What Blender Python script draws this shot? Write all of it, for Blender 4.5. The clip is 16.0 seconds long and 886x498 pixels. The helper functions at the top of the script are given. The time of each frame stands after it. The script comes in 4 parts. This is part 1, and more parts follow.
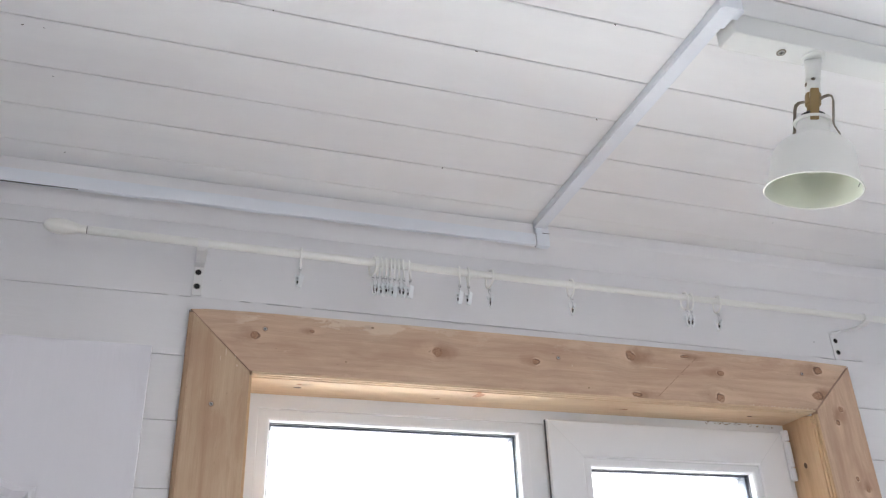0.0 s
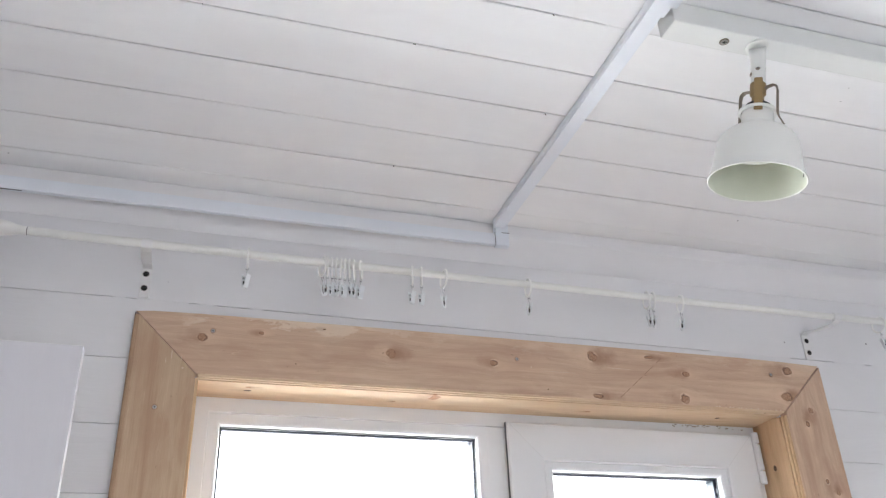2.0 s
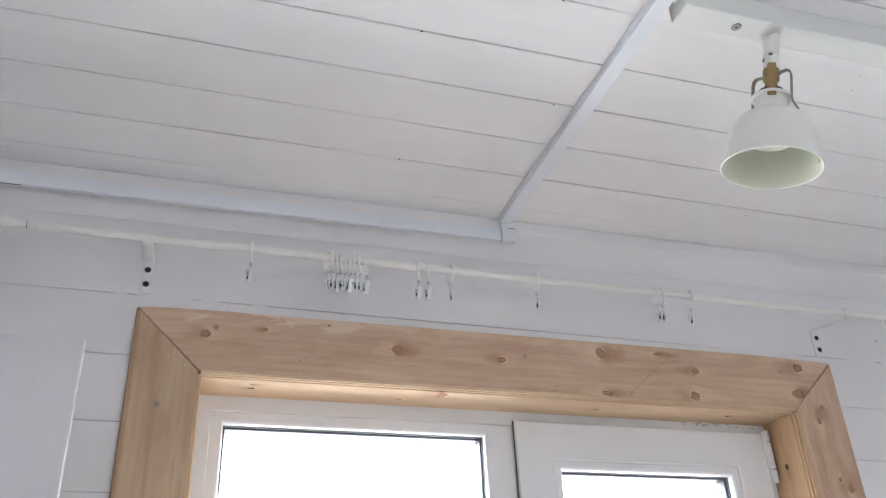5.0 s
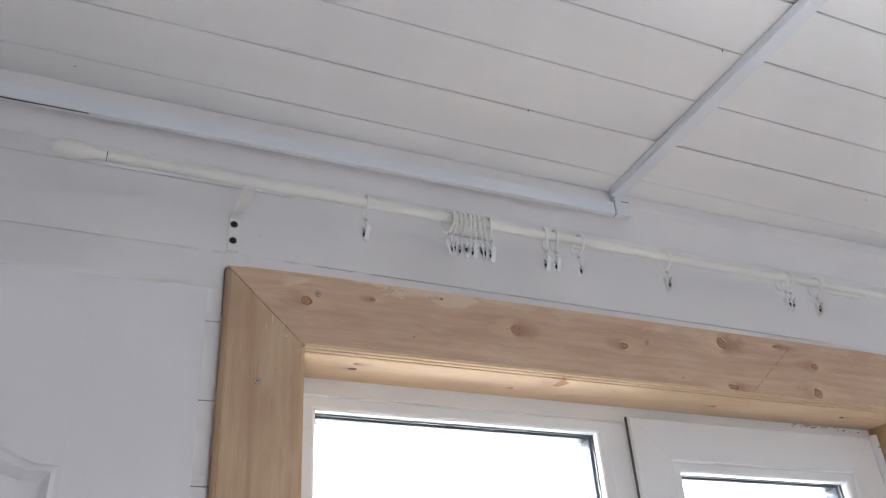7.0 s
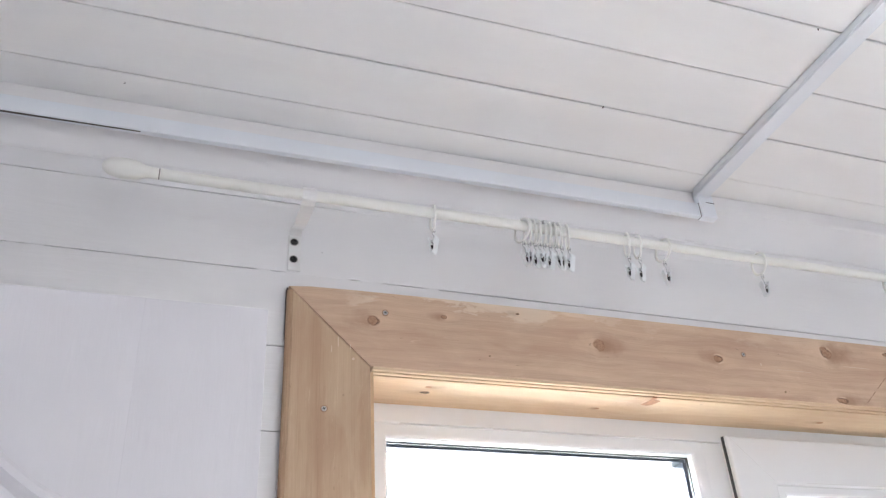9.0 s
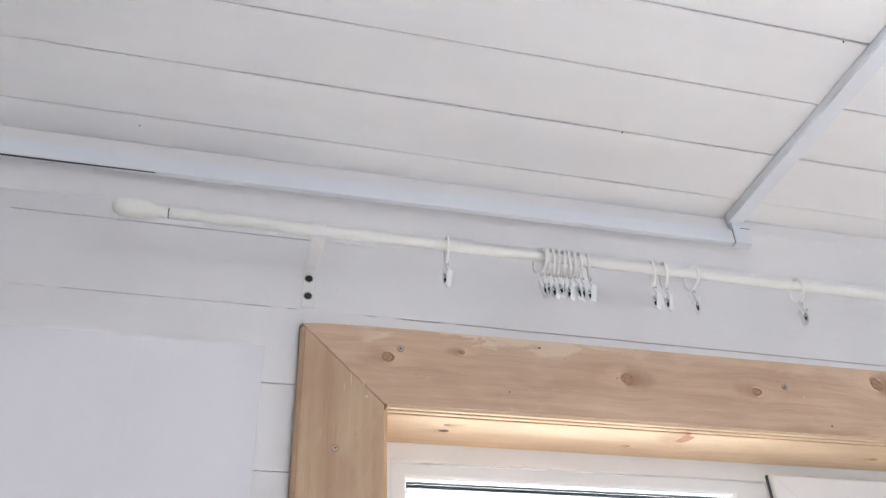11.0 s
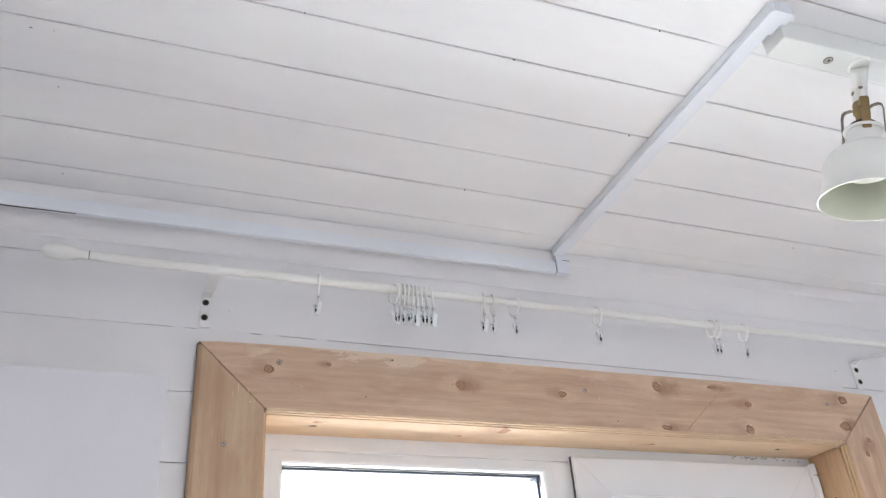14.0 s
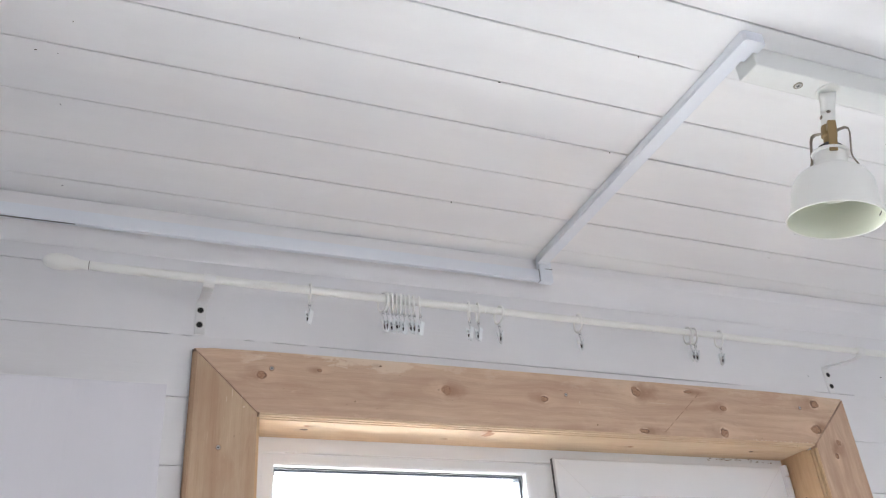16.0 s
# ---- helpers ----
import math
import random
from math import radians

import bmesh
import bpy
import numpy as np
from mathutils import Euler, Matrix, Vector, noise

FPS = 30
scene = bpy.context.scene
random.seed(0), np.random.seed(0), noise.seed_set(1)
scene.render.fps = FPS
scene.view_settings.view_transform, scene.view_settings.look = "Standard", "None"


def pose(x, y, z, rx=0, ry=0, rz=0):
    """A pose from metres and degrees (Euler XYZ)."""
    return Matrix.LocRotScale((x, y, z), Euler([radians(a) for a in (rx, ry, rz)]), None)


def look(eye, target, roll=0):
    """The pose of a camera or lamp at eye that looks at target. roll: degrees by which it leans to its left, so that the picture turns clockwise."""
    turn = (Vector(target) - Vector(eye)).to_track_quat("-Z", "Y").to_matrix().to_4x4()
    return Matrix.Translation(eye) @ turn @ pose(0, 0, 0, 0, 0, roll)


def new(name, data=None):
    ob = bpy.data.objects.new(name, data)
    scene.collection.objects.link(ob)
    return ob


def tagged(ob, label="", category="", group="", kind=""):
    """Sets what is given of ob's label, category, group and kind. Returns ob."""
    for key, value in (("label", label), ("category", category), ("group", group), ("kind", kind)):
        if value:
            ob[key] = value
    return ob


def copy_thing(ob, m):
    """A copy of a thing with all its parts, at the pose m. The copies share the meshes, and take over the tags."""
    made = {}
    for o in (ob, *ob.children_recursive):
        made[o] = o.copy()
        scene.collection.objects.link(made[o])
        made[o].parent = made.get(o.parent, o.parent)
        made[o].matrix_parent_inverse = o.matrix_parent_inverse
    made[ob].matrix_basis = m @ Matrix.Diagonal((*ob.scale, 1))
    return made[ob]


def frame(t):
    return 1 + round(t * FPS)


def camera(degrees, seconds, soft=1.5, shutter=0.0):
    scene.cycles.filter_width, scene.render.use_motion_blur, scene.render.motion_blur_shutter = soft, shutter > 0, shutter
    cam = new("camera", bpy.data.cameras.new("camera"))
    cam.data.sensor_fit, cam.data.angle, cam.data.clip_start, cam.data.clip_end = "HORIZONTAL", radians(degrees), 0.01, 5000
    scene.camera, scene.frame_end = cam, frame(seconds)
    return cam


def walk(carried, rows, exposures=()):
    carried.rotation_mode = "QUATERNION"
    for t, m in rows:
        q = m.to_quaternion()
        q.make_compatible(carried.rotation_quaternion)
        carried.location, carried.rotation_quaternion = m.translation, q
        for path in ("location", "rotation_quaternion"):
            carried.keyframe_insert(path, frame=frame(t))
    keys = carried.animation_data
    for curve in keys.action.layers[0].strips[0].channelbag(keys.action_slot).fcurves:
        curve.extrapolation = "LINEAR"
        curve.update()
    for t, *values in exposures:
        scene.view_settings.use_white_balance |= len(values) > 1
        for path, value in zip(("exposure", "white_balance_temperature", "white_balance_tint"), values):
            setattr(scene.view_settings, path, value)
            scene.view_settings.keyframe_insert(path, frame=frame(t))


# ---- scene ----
cam = camera(55.6, 16.0, soft=1.25)
PATH = [
    (0, (0.091, 0.081, 1.548), (0.661, 1.767, 2.461), -2.1),
    (0.5, (0.1, 0.079, 1.545), (0.668, 1.758, 2.471), -2.3),
    (1, (0.123, 0.08, 1.547), (0.692, 1.758, 2.475), -2.4),
    (1.5, (0.159, 0.084, 1.544), (0.725, 1.763, 2.472), -2.4),
    (2, (0.203, 0.082, 1.538), (0.752, 1.763, 2.474), -2.3),
    (2.5, (0.232, 0.084, 1.532), (0.773, 1.763, 2.474), -2.3),
    (3, (0.228, 0.087, 1.534), (0.767, 1.766, 2.479), -2.4),
    (5.3, (0.188, 0.141, 1.521), (0.74, 1.806, 2.481), -2.7),
    (5.5, (0.175, 0.173, 1.535), (0.711, 1.851, 2.483), -2.4),
    (6, (0.05, 0.342, 1.54), (0.642, 1.977, 2.527), -3.1),
    (6.5, (-0.041, 0.437, 1.544), (0.658, 2.013, 2.557), -4.1),
    (7, (-0.06, 0.465, 1.546), (0.666, 2.032, 2.555), -4.0),
    (7.5, (-0.053, 0.463, 1.548), (0.665, 2.03, 2.563), -4.1),
    (8, (-0.055, 0.474, 1.557), (0.6, 2.056, 2.589), -4.4),
    (8.5, (-0.06, 0.504, 1.563), (0.582, 2.089, 2.6), -4.3),
    (9, (-0.044, 0.551, 1.586), (0.543, 2.144, 2.642), -3.8),
    (9.2, (-0.001, 0.576, 1.585), (0.522, 2.177, 2.663), -3.3),
    (11.3, (0.031, 0.552, 1.588), (0.461, 2.133, 2.734), -2.5),
    (11.5, (0.001, 0.52, 1.58), (0.484, 2.096, 2.712), -3.2),
    (12, (-0.048, 0.458, 1.568), (0.566, 2.028, 2.644), -4.4),
    (12.5, (-0.025, 0.377, 1.568), (0.6, 1.953, 2.63), -4.3),
    (13, (0.033, 0.277, 1.557), (0.653, 1.859, 2.612), -4.1),
    (13.5, (0.06, 0.208, 1.542), (0.657, 1.814, 2.574), -3.9),
    (14, (0.005, 0.218, 1.546), (0.659, 1.808, 2.569), -4.6),
    (14.5, (-0.06, 0.208, 1.549), (0.67, 1.771, 2.561), -5.6),
    (15, (-0.058, 0.194, 1.544), (0.687, 1.75, 2.555), -5.8),
    (15.5, (-0.029, 0.173, 1.544), (0.7, 1.738, 2.553), -5.6),
    (16, (-0.017, 0.156, 1.545), (0.666, 1.743, 2.551), -4.7),
]
EXPOSURES = [(0.0, 0.31), (0.5, 0.33), (1.5, 0.40), (2.5, 0.38), (3.2, 0.35), (5.3, 0.17), (6.0, 0.11), (7.0, 0.09), (7.5, 0.19), (8.0, 0.38), (9.0, 0.67), (9.5, 0.69),
    (11.3, 0.69), (12.0, 0.68), (12.5, 0.67), (13.5, 0.60), (15.0, 0.47), (16.0, 0.44)]

walk(cam, [(t, look(eye, target, roll)) for t, eye, target, roll in PATH], EXPOSURES)


# ---- light ----
world = bpy.data.worlds.new("sky")
scene.world = world
world.use_nodes = True
wn, wl = world.node_tree.nodes, world.node_tree.links
sky = wn.new("ShaderNodeTexSky")
sky.sky_type, sky.sun_disc = "NISHITA", False
sky.sun_elevation, sky.sun_rotation = radians(38), radians(150)
wl.new(sky.outputs["Color"], wn["Background"].inputs["Color"])
wn["Background"].inputs["Strength"].default_value = 0.08


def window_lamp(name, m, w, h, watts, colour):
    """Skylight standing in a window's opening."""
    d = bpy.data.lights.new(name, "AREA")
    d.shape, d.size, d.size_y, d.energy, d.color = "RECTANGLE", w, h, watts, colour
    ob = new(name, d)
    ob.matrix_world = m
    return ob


window_lamp("daylight_north", look((0.84, 2.50, 2.82), (0.84, 0.6, 0.40)), 2.2, 1.4, 335.0, (0.882, 0.942, 1.0))
window_lamp("daylight_window", look((0.84, 1.80, 1.49), (0.84, 0.0, 1.49)), 1.18, 1.06, 3.8, (0.882, 0.942, 1.0))
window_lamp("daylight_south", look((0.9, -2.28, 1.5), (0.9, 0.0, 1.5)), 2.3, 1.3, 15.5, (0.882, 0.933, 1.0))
window_lamp("daylight_east", look((2.88, -0.6, 1.5), (0.0, -0.6, 1.5)), 1.3, 1.2, 1.5, (0.882, 0.933, 1.0))


# ---- materials ----
def material(name):
    m = bpy.data.materials.new(name)
    m.use_nodes = True
    return m, m.node_tree.nodes, m.node_tree.links, m.node_tree.nodes["Principled BSDF"]


def math_node(n, l, op, a, b=None, clamp=False):
    q = n.new("ShaderNodeMath")
    q.operation, q.use_clamp = op, clamp
    for slot, v in enumerate((a, b)):
        if v is None:
            continue
        if isinstance(v, (int, float)):
            q.inputs[slot].default_value = v
        else:
            l.new(v, q.inputs[slot])
    return q.outputs[0]


def noise_node(n, l, vector, scale, detail=4.0, rough=0.55, distortion=0.0):
    q = n.new("ShaderNodeTexNoise")
    q.inputs["Scale"].default_value, q.inputs["Detail"].default_value = scale, detail
    q.inputs["Roughness"].default_value, q.inputs["Distortion"].default_value = rough, distortion
    l.new(vector, q.inputs["Vector"])
    return q.outputs["Fac"]


def scaled(n, l, vector, x, y, z):
    q = n.new("ShaderNodeVectorMath")
    q.operation = "MULTIPLY"
    q.inputs[1].default_value = (x, y, z)
    l.new(vector, q.inputs[0])
    return q.outputs[0]


def ramp(n, l, fac, *stops):
    q = n.new("ShaderNodeValToRGB")
    e = q.color_ramp.elements
    while len(e) < len(stops):
        e.new(0.5)
    for spot, (p, c) in zip(e, stops):
        spot.position, spot.color = p, (*c, 1) if len(c) == 3 else c
    l.new(fac, q.inputs["Fac"])
    return q


def mix(n, l, fac, a, b, blend="MIX"):
    q = n.new("ShaderNodeMix")
    q.data_type, q.blend_type = "RGBA", blend
    for slot, v in ((0, fac), (6, a), (7, b)):
        if isinstance(v, (int, float)):
            q.inputs[slot].default_value = v
        elif isinstance(v, tuple):
            q.inputs[slot].default_value = (*v, 1)
        else:
            l.new(v, q.inputs[slot])
    return q.outputs[2]


def bump(n, l, bsdf, height, strength, distance):
    q = n.new("ShaderNodeBump")
    q.inputs["Strength"].default_value, q.inputs["Distance"].default_value = strength, distance
    l.new(height, q.inputs["Height"])
    l.new(q.outputs["Normal"], bsdf.inputs["Normal"])


def paint(name, colour, stain, stretch, rough=0.45, relief=0.5, amount=0.6, brushed=0.3):
    """Brushed paint on boards: soft stains, brush marks along the board, faint wood grain in relief."""
    m, n, l, b = material(name)
    pos = n.new("ShaderNodeNewGeometry").outputs["Position"]
    info = n.new("ShaderNodeObjectInfo").outputs["Random"]
    island = n.new("ShaderNodeNewGeometry").outputs["Random Per Island"]
    cloud = noise_node(n, l, scaled(n, l, pos, *(0.6 if s < 1 else 1.6 for s in stretch)), 3.2, 5, 0.6, 0.4)
    brush = noise_node(n, l, scaled(n, l, pos, *stretch), 9, 6, 0.65, 0.3)
    each = math_node(n, l, "FRACT", math_node(n, l, "ADD", info, island))
    fac = math_node(n, l, "MULTIPLY", ramp(n, l, cloud, (0.42, (0, 0, 0)), (0.72, (1, 1, 1))).outputs[0], amount)
    c = mix(n, l, fac, colour, stain)
    c = mix(n, l, math_node(n, l, "MULTIPLY", ramp(n, l, brush, (0.5, (0, 0, 0)), (0.8, (1, 1, 1))).outputs[0], brushed), c, stain)
    c = mix(n, l, math_node(n, l, "MULTIPLY", each, 0.12), c, tuple(v * 0.86 for v in colour))
    l.new(c, b.inputs["Base Color"])
    r = math_node(n, l, "ADD", math_node(n, l, "MULTIPLY", brush, 0.22), rough - 0.11)
    l.new(r, b.inputs["Roughness"])
    fine = noise_node(n, l, scaled(n, l, pos, *stretch), 28, 5, 0.6, 0.6)
    both = math_node(n, l, "ADD", math_node(n, l, "MULTIPLY", cloud, 2.5), fine)
    bump(n, l, b, both, relief, 0.0012)
    return m


def plain(name, colour, rough=0.4, metal=0.0, wear=0.08, scale=40.0, relief=0.15):
    """A smooth made surface with slight mottling and small marks."""
    m, n, l, b = material(name)
    pos = n.new("ShaderNodeNewGeometry").outputs["Position"]
    a, f = noise_node(n, l, pos, scale, 4), noise_node(n, l, pos, scale * 0.15, 3)
    fac = math_node(n, l, "MULTIPLY", math_node(n, l, "ADD", a, f) if relief else f, wear)
    l.new(mix(n, l, fac, colour, tuple(v * 0.55 for v in colour)), b.inputs["Base Color"])
    if relief:
        l.new(math_node(n, l, "ADD", math_node(n, l, "MULTIPLY", a, 0.16), rough - 0.08), b.inputs["Roughness"])
    else:
        b.inputs["Roughness"].default_value = rough
    b.inputs["Metallic"].default_value = metal
    if relief:
        bump(n, l, b, a, relief, 0.0004)
    return m


def pine(name, along, across, knots=(), light=(0.665, 0.482, 0.346), deep=(0.435, 0.275, 0.187), pale=None, dark=False):
    """Varnished pine: grain runs along one axis and bends round the knots (centre along, across, half length, half height)."""
    m, n, l, b = material(name)
    axes = n.new("ShaderNodeSeparateXYZ")
    l.new(n.new("ShaderNodeNewGeometry").outputs["Position"], axes.inputs[0])
    pos = axes.inputs[0].links[0].from_socket
    u, v = axes.outputs[along], axes.outputs[across]
    wob = noise_node(n, l, pos, 60, 4)
    bent, masks = v, []
    for ku, kv, ru, rv, *kind in knots:
        du = math_node(n, l, "SUBTRACT", u, ku)
        dv = math_node(n, l, "SUBTRACT", v, kv)
        eu, ev = math_node(n, l, "DIVIDE", du, ru * 0.85), math_node(n, l, "DIVIDE", dv, rv * 0.85)
        ev2 = math_node(n, l, "MULTIPLY", ev, ev)
        d2 = math_node(n, l, "ADD", math_node(n, l, "MULTIPLY", eu, eu), ev2)
        d = math_node(n, l, "SQRT", d2)
        long = math_node(n, l, "SQRT", math_node(n, l, "ADD", math_node(n, l, "MULTIPLY", math_node(n, l, "MULTIPLY", eu, eu), 0.14), math_node(n, l, "MULTIPLY", ev2, 0.75)))
        near = math_node(n, l, "DIVIDE", 1.0, math_node(n, l, "ADD", 1.0, math_node(n, l, "MULTIPLY", d2, 0.30)))
        bent = math_node(n, l, "SUBTRACT", bent, math_node(n, l, "MULTIPLY", math_node(n, l, "MULTIPLY", dv, near), 0.92))
        uneven = math_node(n, l, "MULTIPLY", math_node(n, l, "SUBTRACT", wob, 0.5), 1.9)
        masks.append((math_node(n, l, "ADD", d, uneven), math_node(n, l, "ADD", long, uneven), eu, kind[0] if kind else int(dark)))
    co = n.new("ShaderNodeCombineXYZ")
    l.new(math_node(n, l, "MULTIPLY", u, 1.6), co.inputs[0])
    l.new(math_node(n, l, "MULTIPLY", bent, 26.0), co.inputs[1])
    broad = noise_node(n, l, co.outputs[0], 1.5, 3, 0.5, 0.9)
    rings = n.new("ShaderNodeTexWave")
    rings.bands_direction = "Y"
    rings.inputs["Scale"].default_value, rings.inputs["Distortion"].default_value = 0.85, 5.0
    rings.inputs["Detail"].default_value, rings.inputs["Detail Scale"].default_value = 2.0, 0.7
    l.new(co.outputs[0], rings.inputs["Vector"])
    fine = noise_node(n, l, scaled(n, l, co.outputs[0], 3, 7, 1), 4.0, 4, 0.6)
    blot = noise_node(n, l, pos, 5.0, 3)
    g = math_node(n, l, "ADD", math_node(n, l, "MULTIPLY", broad, 0.62), math_node(n, l, "MULTIPLY", rings.outputs["Fac"], 0.05))
    g = math_node(n, l, "ADD", g, math_node(n, l, "MULTIPLY", fine, 0.28))
    c = ramp(n, l, g, (0.34, light), (0.50, tuple(0.55 * p + 0.45 * q for p, q in zip(light, deep))), (0.68, deep)).outputs[0]
    patch = noise_node(n, l, scaled(n, l, co.outputs[0], 0.8, 0.14, 1), 2.2, 4, 0.6, 0.8)
    c = mix(n, l, math_node(n, l, "MULTIPLY", ramp(n, l, patch, (0.45, (0, 0, 0)), (0.7, (1, 1, 1))).outputs[0], 0.58), c, tuple(a * k for a, k in zip(deep, (0.98, 0.92, 0.95))))
    c = mix(n, l, math_node(n, l, "MULTIPLY", blot, 0.30), c, tuple(a * k for a, k in zip(light, (0.86, 0.80, 0.80))))
    # cream patches where the stain has worn thin
    worn = noise_node(n, l, scaled(n, l, co.outputs[0], 1.1, 0.22, 1), 3.1, 5, 0.6, 1.3)
    c = mix(n, l, math_node(n, l, "MULTIPLY", ramp(n, l, worn, (0.48, (0, 0, 0)), (0.70, (1, 1, 1))).outputs[0], 0.35), c, tuple(min(1.0, a * k) for a, k in zip(light, (1.10, 1.17, 1.20))))
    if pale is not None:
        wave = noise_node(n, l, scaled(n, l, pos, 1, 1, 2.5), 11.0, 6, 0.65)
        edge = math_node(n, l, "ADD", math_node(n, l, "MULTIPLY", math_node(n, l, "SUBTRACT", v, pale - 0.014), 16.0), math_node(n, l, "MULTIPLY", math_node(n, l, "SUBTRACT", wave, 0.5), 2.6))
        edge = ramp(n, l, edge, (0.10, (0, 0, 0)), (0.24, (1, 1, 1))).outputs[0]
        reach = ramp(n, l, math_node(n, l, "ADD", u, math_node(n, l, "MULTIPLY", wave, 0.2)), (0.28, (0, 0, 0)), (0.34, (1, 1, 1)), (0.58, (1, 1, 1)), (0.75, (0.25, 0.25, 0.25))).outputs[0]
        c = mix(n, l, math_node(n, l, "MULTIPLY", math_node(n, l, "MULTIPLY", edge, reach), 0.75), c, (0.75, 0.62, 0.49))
    TONES = (((0.43, 0.25, 0.155), (0.31, 0.17, 0.10), (0.12, 0.06, 0.038)), ((0.11, 0.06, 0.035), (0.07, 0.04, 0.025), (0.05, 0.03, 0.02)), ((0.46, 0.23, 0.12), (0.34, 0.16, 0.085), (0.26, 0.12, 0.06)))
    speck = noise_node(n, l, pos, 260, 3)
    for k, (d, long, eu, kind) in enumerate(masks):
        tone = TONES[kind]
        # brown flow on one side of the knot, pale grain on the other
        flow = ramp(n, l, math_node(n, l, "MULTIPLY", long, 0.4), (0.25, (1, 1, 1)), (0.85, (0, 0, 0))).outputs[0]
        side = ramp(n, l, math_node(n, l, "ADD", math_node(n, l, "MULTIPLY", eu, (0.25, -0.22, 0.2, -0.3, 0.28)[k % 5]), 0.5), (0.30, (0, 0, 0)), (0.75, (1, 1, 1))).outputs[0]
        tint = mix(n, l, side, (0.29, 0.155, 0.09), tuple(min(1.0, a * k) for a, k in zip(light, (1.06, 1.06, 1.06))))
        c = mix(n, l, math_node(n, l, "MULTIPLY", flow, 0.3 if kind == 1 else (0.38, 0.62, 0.45, 0.7, 0.55)[k % 5]), c, tint)
        rim = ramp(n, l, math_node(n, l, "MULTIPLY", d, 0.4), (0.40, (0, 0, 0)), (0.47, (1, 1, 1)), (0.60, (0, 0, 0))).outputs[0]
        c = mix(n, l, math_node(n, l, "MULTIPLY", math_node(n, l, "MULTIPLY", rim, ramp(n, l, wob, (0.5, (0, 0, 0)), (0.62, (1, 1, 1))).outputs[0]), 0.7 if kind == 0 else 0.3), c, (0.76, 0.58, 0.42))
        heart = mix(n, l, ramp(n, l, speck, (0.42, (0, 0, 0)), (0.60, (1, 1, 1))).outputs[0], tone[0], tone[1])
        turns = math_node(n, l, "SINE", math_node(n, l, "MULTIPLY", d, 19.0))
        heart = mix(n, l, math_node(n, l, "MULTIPLY", ramp(n, l, turns, (0.1, (0, 0, 0)), (0.9, (1, 1, 1))).outputs[0], 0.55), heart, tone[1])
        arc = ramp(n, l, math_node(n, l, "MULTIPLY", d, 0.5), (0.30, (0, 0, 0)), (0.42, (1, 1, 1))).outputs[0]
        heart = mix(n, l, math_node(n, l, "MULTIPLY", arc, ramp(n, l, wob, (0.42, (0, 0, 0)), (0.56, (1, 1, 1))).outputs[0]), heart, tone[2])
        inside = ramp(n, l, math_node(n, l, "MULTIPLY", d, 0.5), (0.42, (1, 1, 1)), (0.53, (0, 0, 0))).outputs[0]
        c = mix(n, l, math_node(n, l, "MULTIPLY", inside, 0.95), c, heart)
    # pale scuffs and dark pits from use
    scuff = ramp(n, l, noise_node(n, l, scaled(n, l, co.outputs[0], 2.2, 0.9, 1), 5.0, 6, 0.7, 1.2), (0.60, (0, 0, 0)), (0.70, (1, 1, 1))).outputs[0]
    # long darker veins that follow the bent grain
    vein = noise_node(n, l, scaled(n, l, co.outputs[0], 0.55, 1.1, 1), 2.6, 2, 0.45, 0.4)
    vein = ramp(n, l, math_node(n, l, "ABSOLUTE", math_node(n, l, "SUBTRACT", vein, 0.5)), (0.0, (1, 1, 1)), (0.022, (0, 0, 0))).outputs[0]
    c = mix(n, l, math_node(n, l, "MULTIPLY", vein, 0.12), c, tuple(a * 0.72 for a in deep))
    c = mix(n, l, math_node(n, l, "MULTIPLY", scuff, 0.38), c, tuple(min(1.0, a * k) for a, k in zip(light, (1.12, 1.15, 1.2))))
    pits = ramp(n, l, noise_node(n, l, scaled(n, l, co.outputs[0], 9.0, 1.2, 1), 6.0, 3, 0.6, 0.5), (0.69, (0, 0, 0)), (0.76, (1, 1, 1))).outputs[0]
    c = mix(n, l, math_node(n, l, "MULTIPLY", pits, 0.55), c, tuple(a * 0.5 for a in deep))
    l.new(c, b.inputs["Base Color"])
    l.new(math_node(n, l, "ADD", math_node(n, l, "MULTIPLY", fine, 0.25), 0.60), b.inputs["Roughness"])
    bump(n, l, b, g, 0.35, 0.0008)
    return m


WALL_PAINT = paint("wall_paint", (0.785, 0.775, 0.79), (0.71, 0.695, 0.71), (0.25, 1, 2.4), brushed=0.12)
CEILING_PAINT = paint("ceiling_paint", (0.885, 0.88, 0.885), (0.80, 0.785, 0.80), (0.22, 2.6, 1), 0.80, 0.7, brushed=0.25)
DOOR_PAINT = paint("door_paint", (0.685, 0.67, 0.715), (0.65, 0.635, 0.675), (2.2, 1, 0.3), 0.38, 0.35, 0.3)
TRIM_PAINT = paint("trim_paint", (0.82, 0.805, 0.82), (0.74, 0.72, 0.735), (0.25, 2, 2), 0.42)
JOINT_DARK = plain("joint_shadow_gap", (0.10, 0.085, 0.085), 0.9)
DUCT_PLASTIC = plain("duct_plastic", (0.785, 0.81, 0.865), 0.32, wear=0.02, relief=0)
PVC = plain("window_pvc", (0.79, 0.795, 0.82), 0.28, wear=0.012, relief=0)
SEAM = plain("pvc_joint_grey", (0.70, 0.70, 0.715), 0.6)
GASKET = plain("window_gasket", (0.06, 0.065, 0.075), 0.5)
SPACER = plain("glazing_spacer", (0.045, 0.055, 0.08), 0.4, 0.2)
ROD_PAINT = plain("rod_enamel", (0.80, 0.79, 0.762), 0.4, wear=0.03, relief=0)
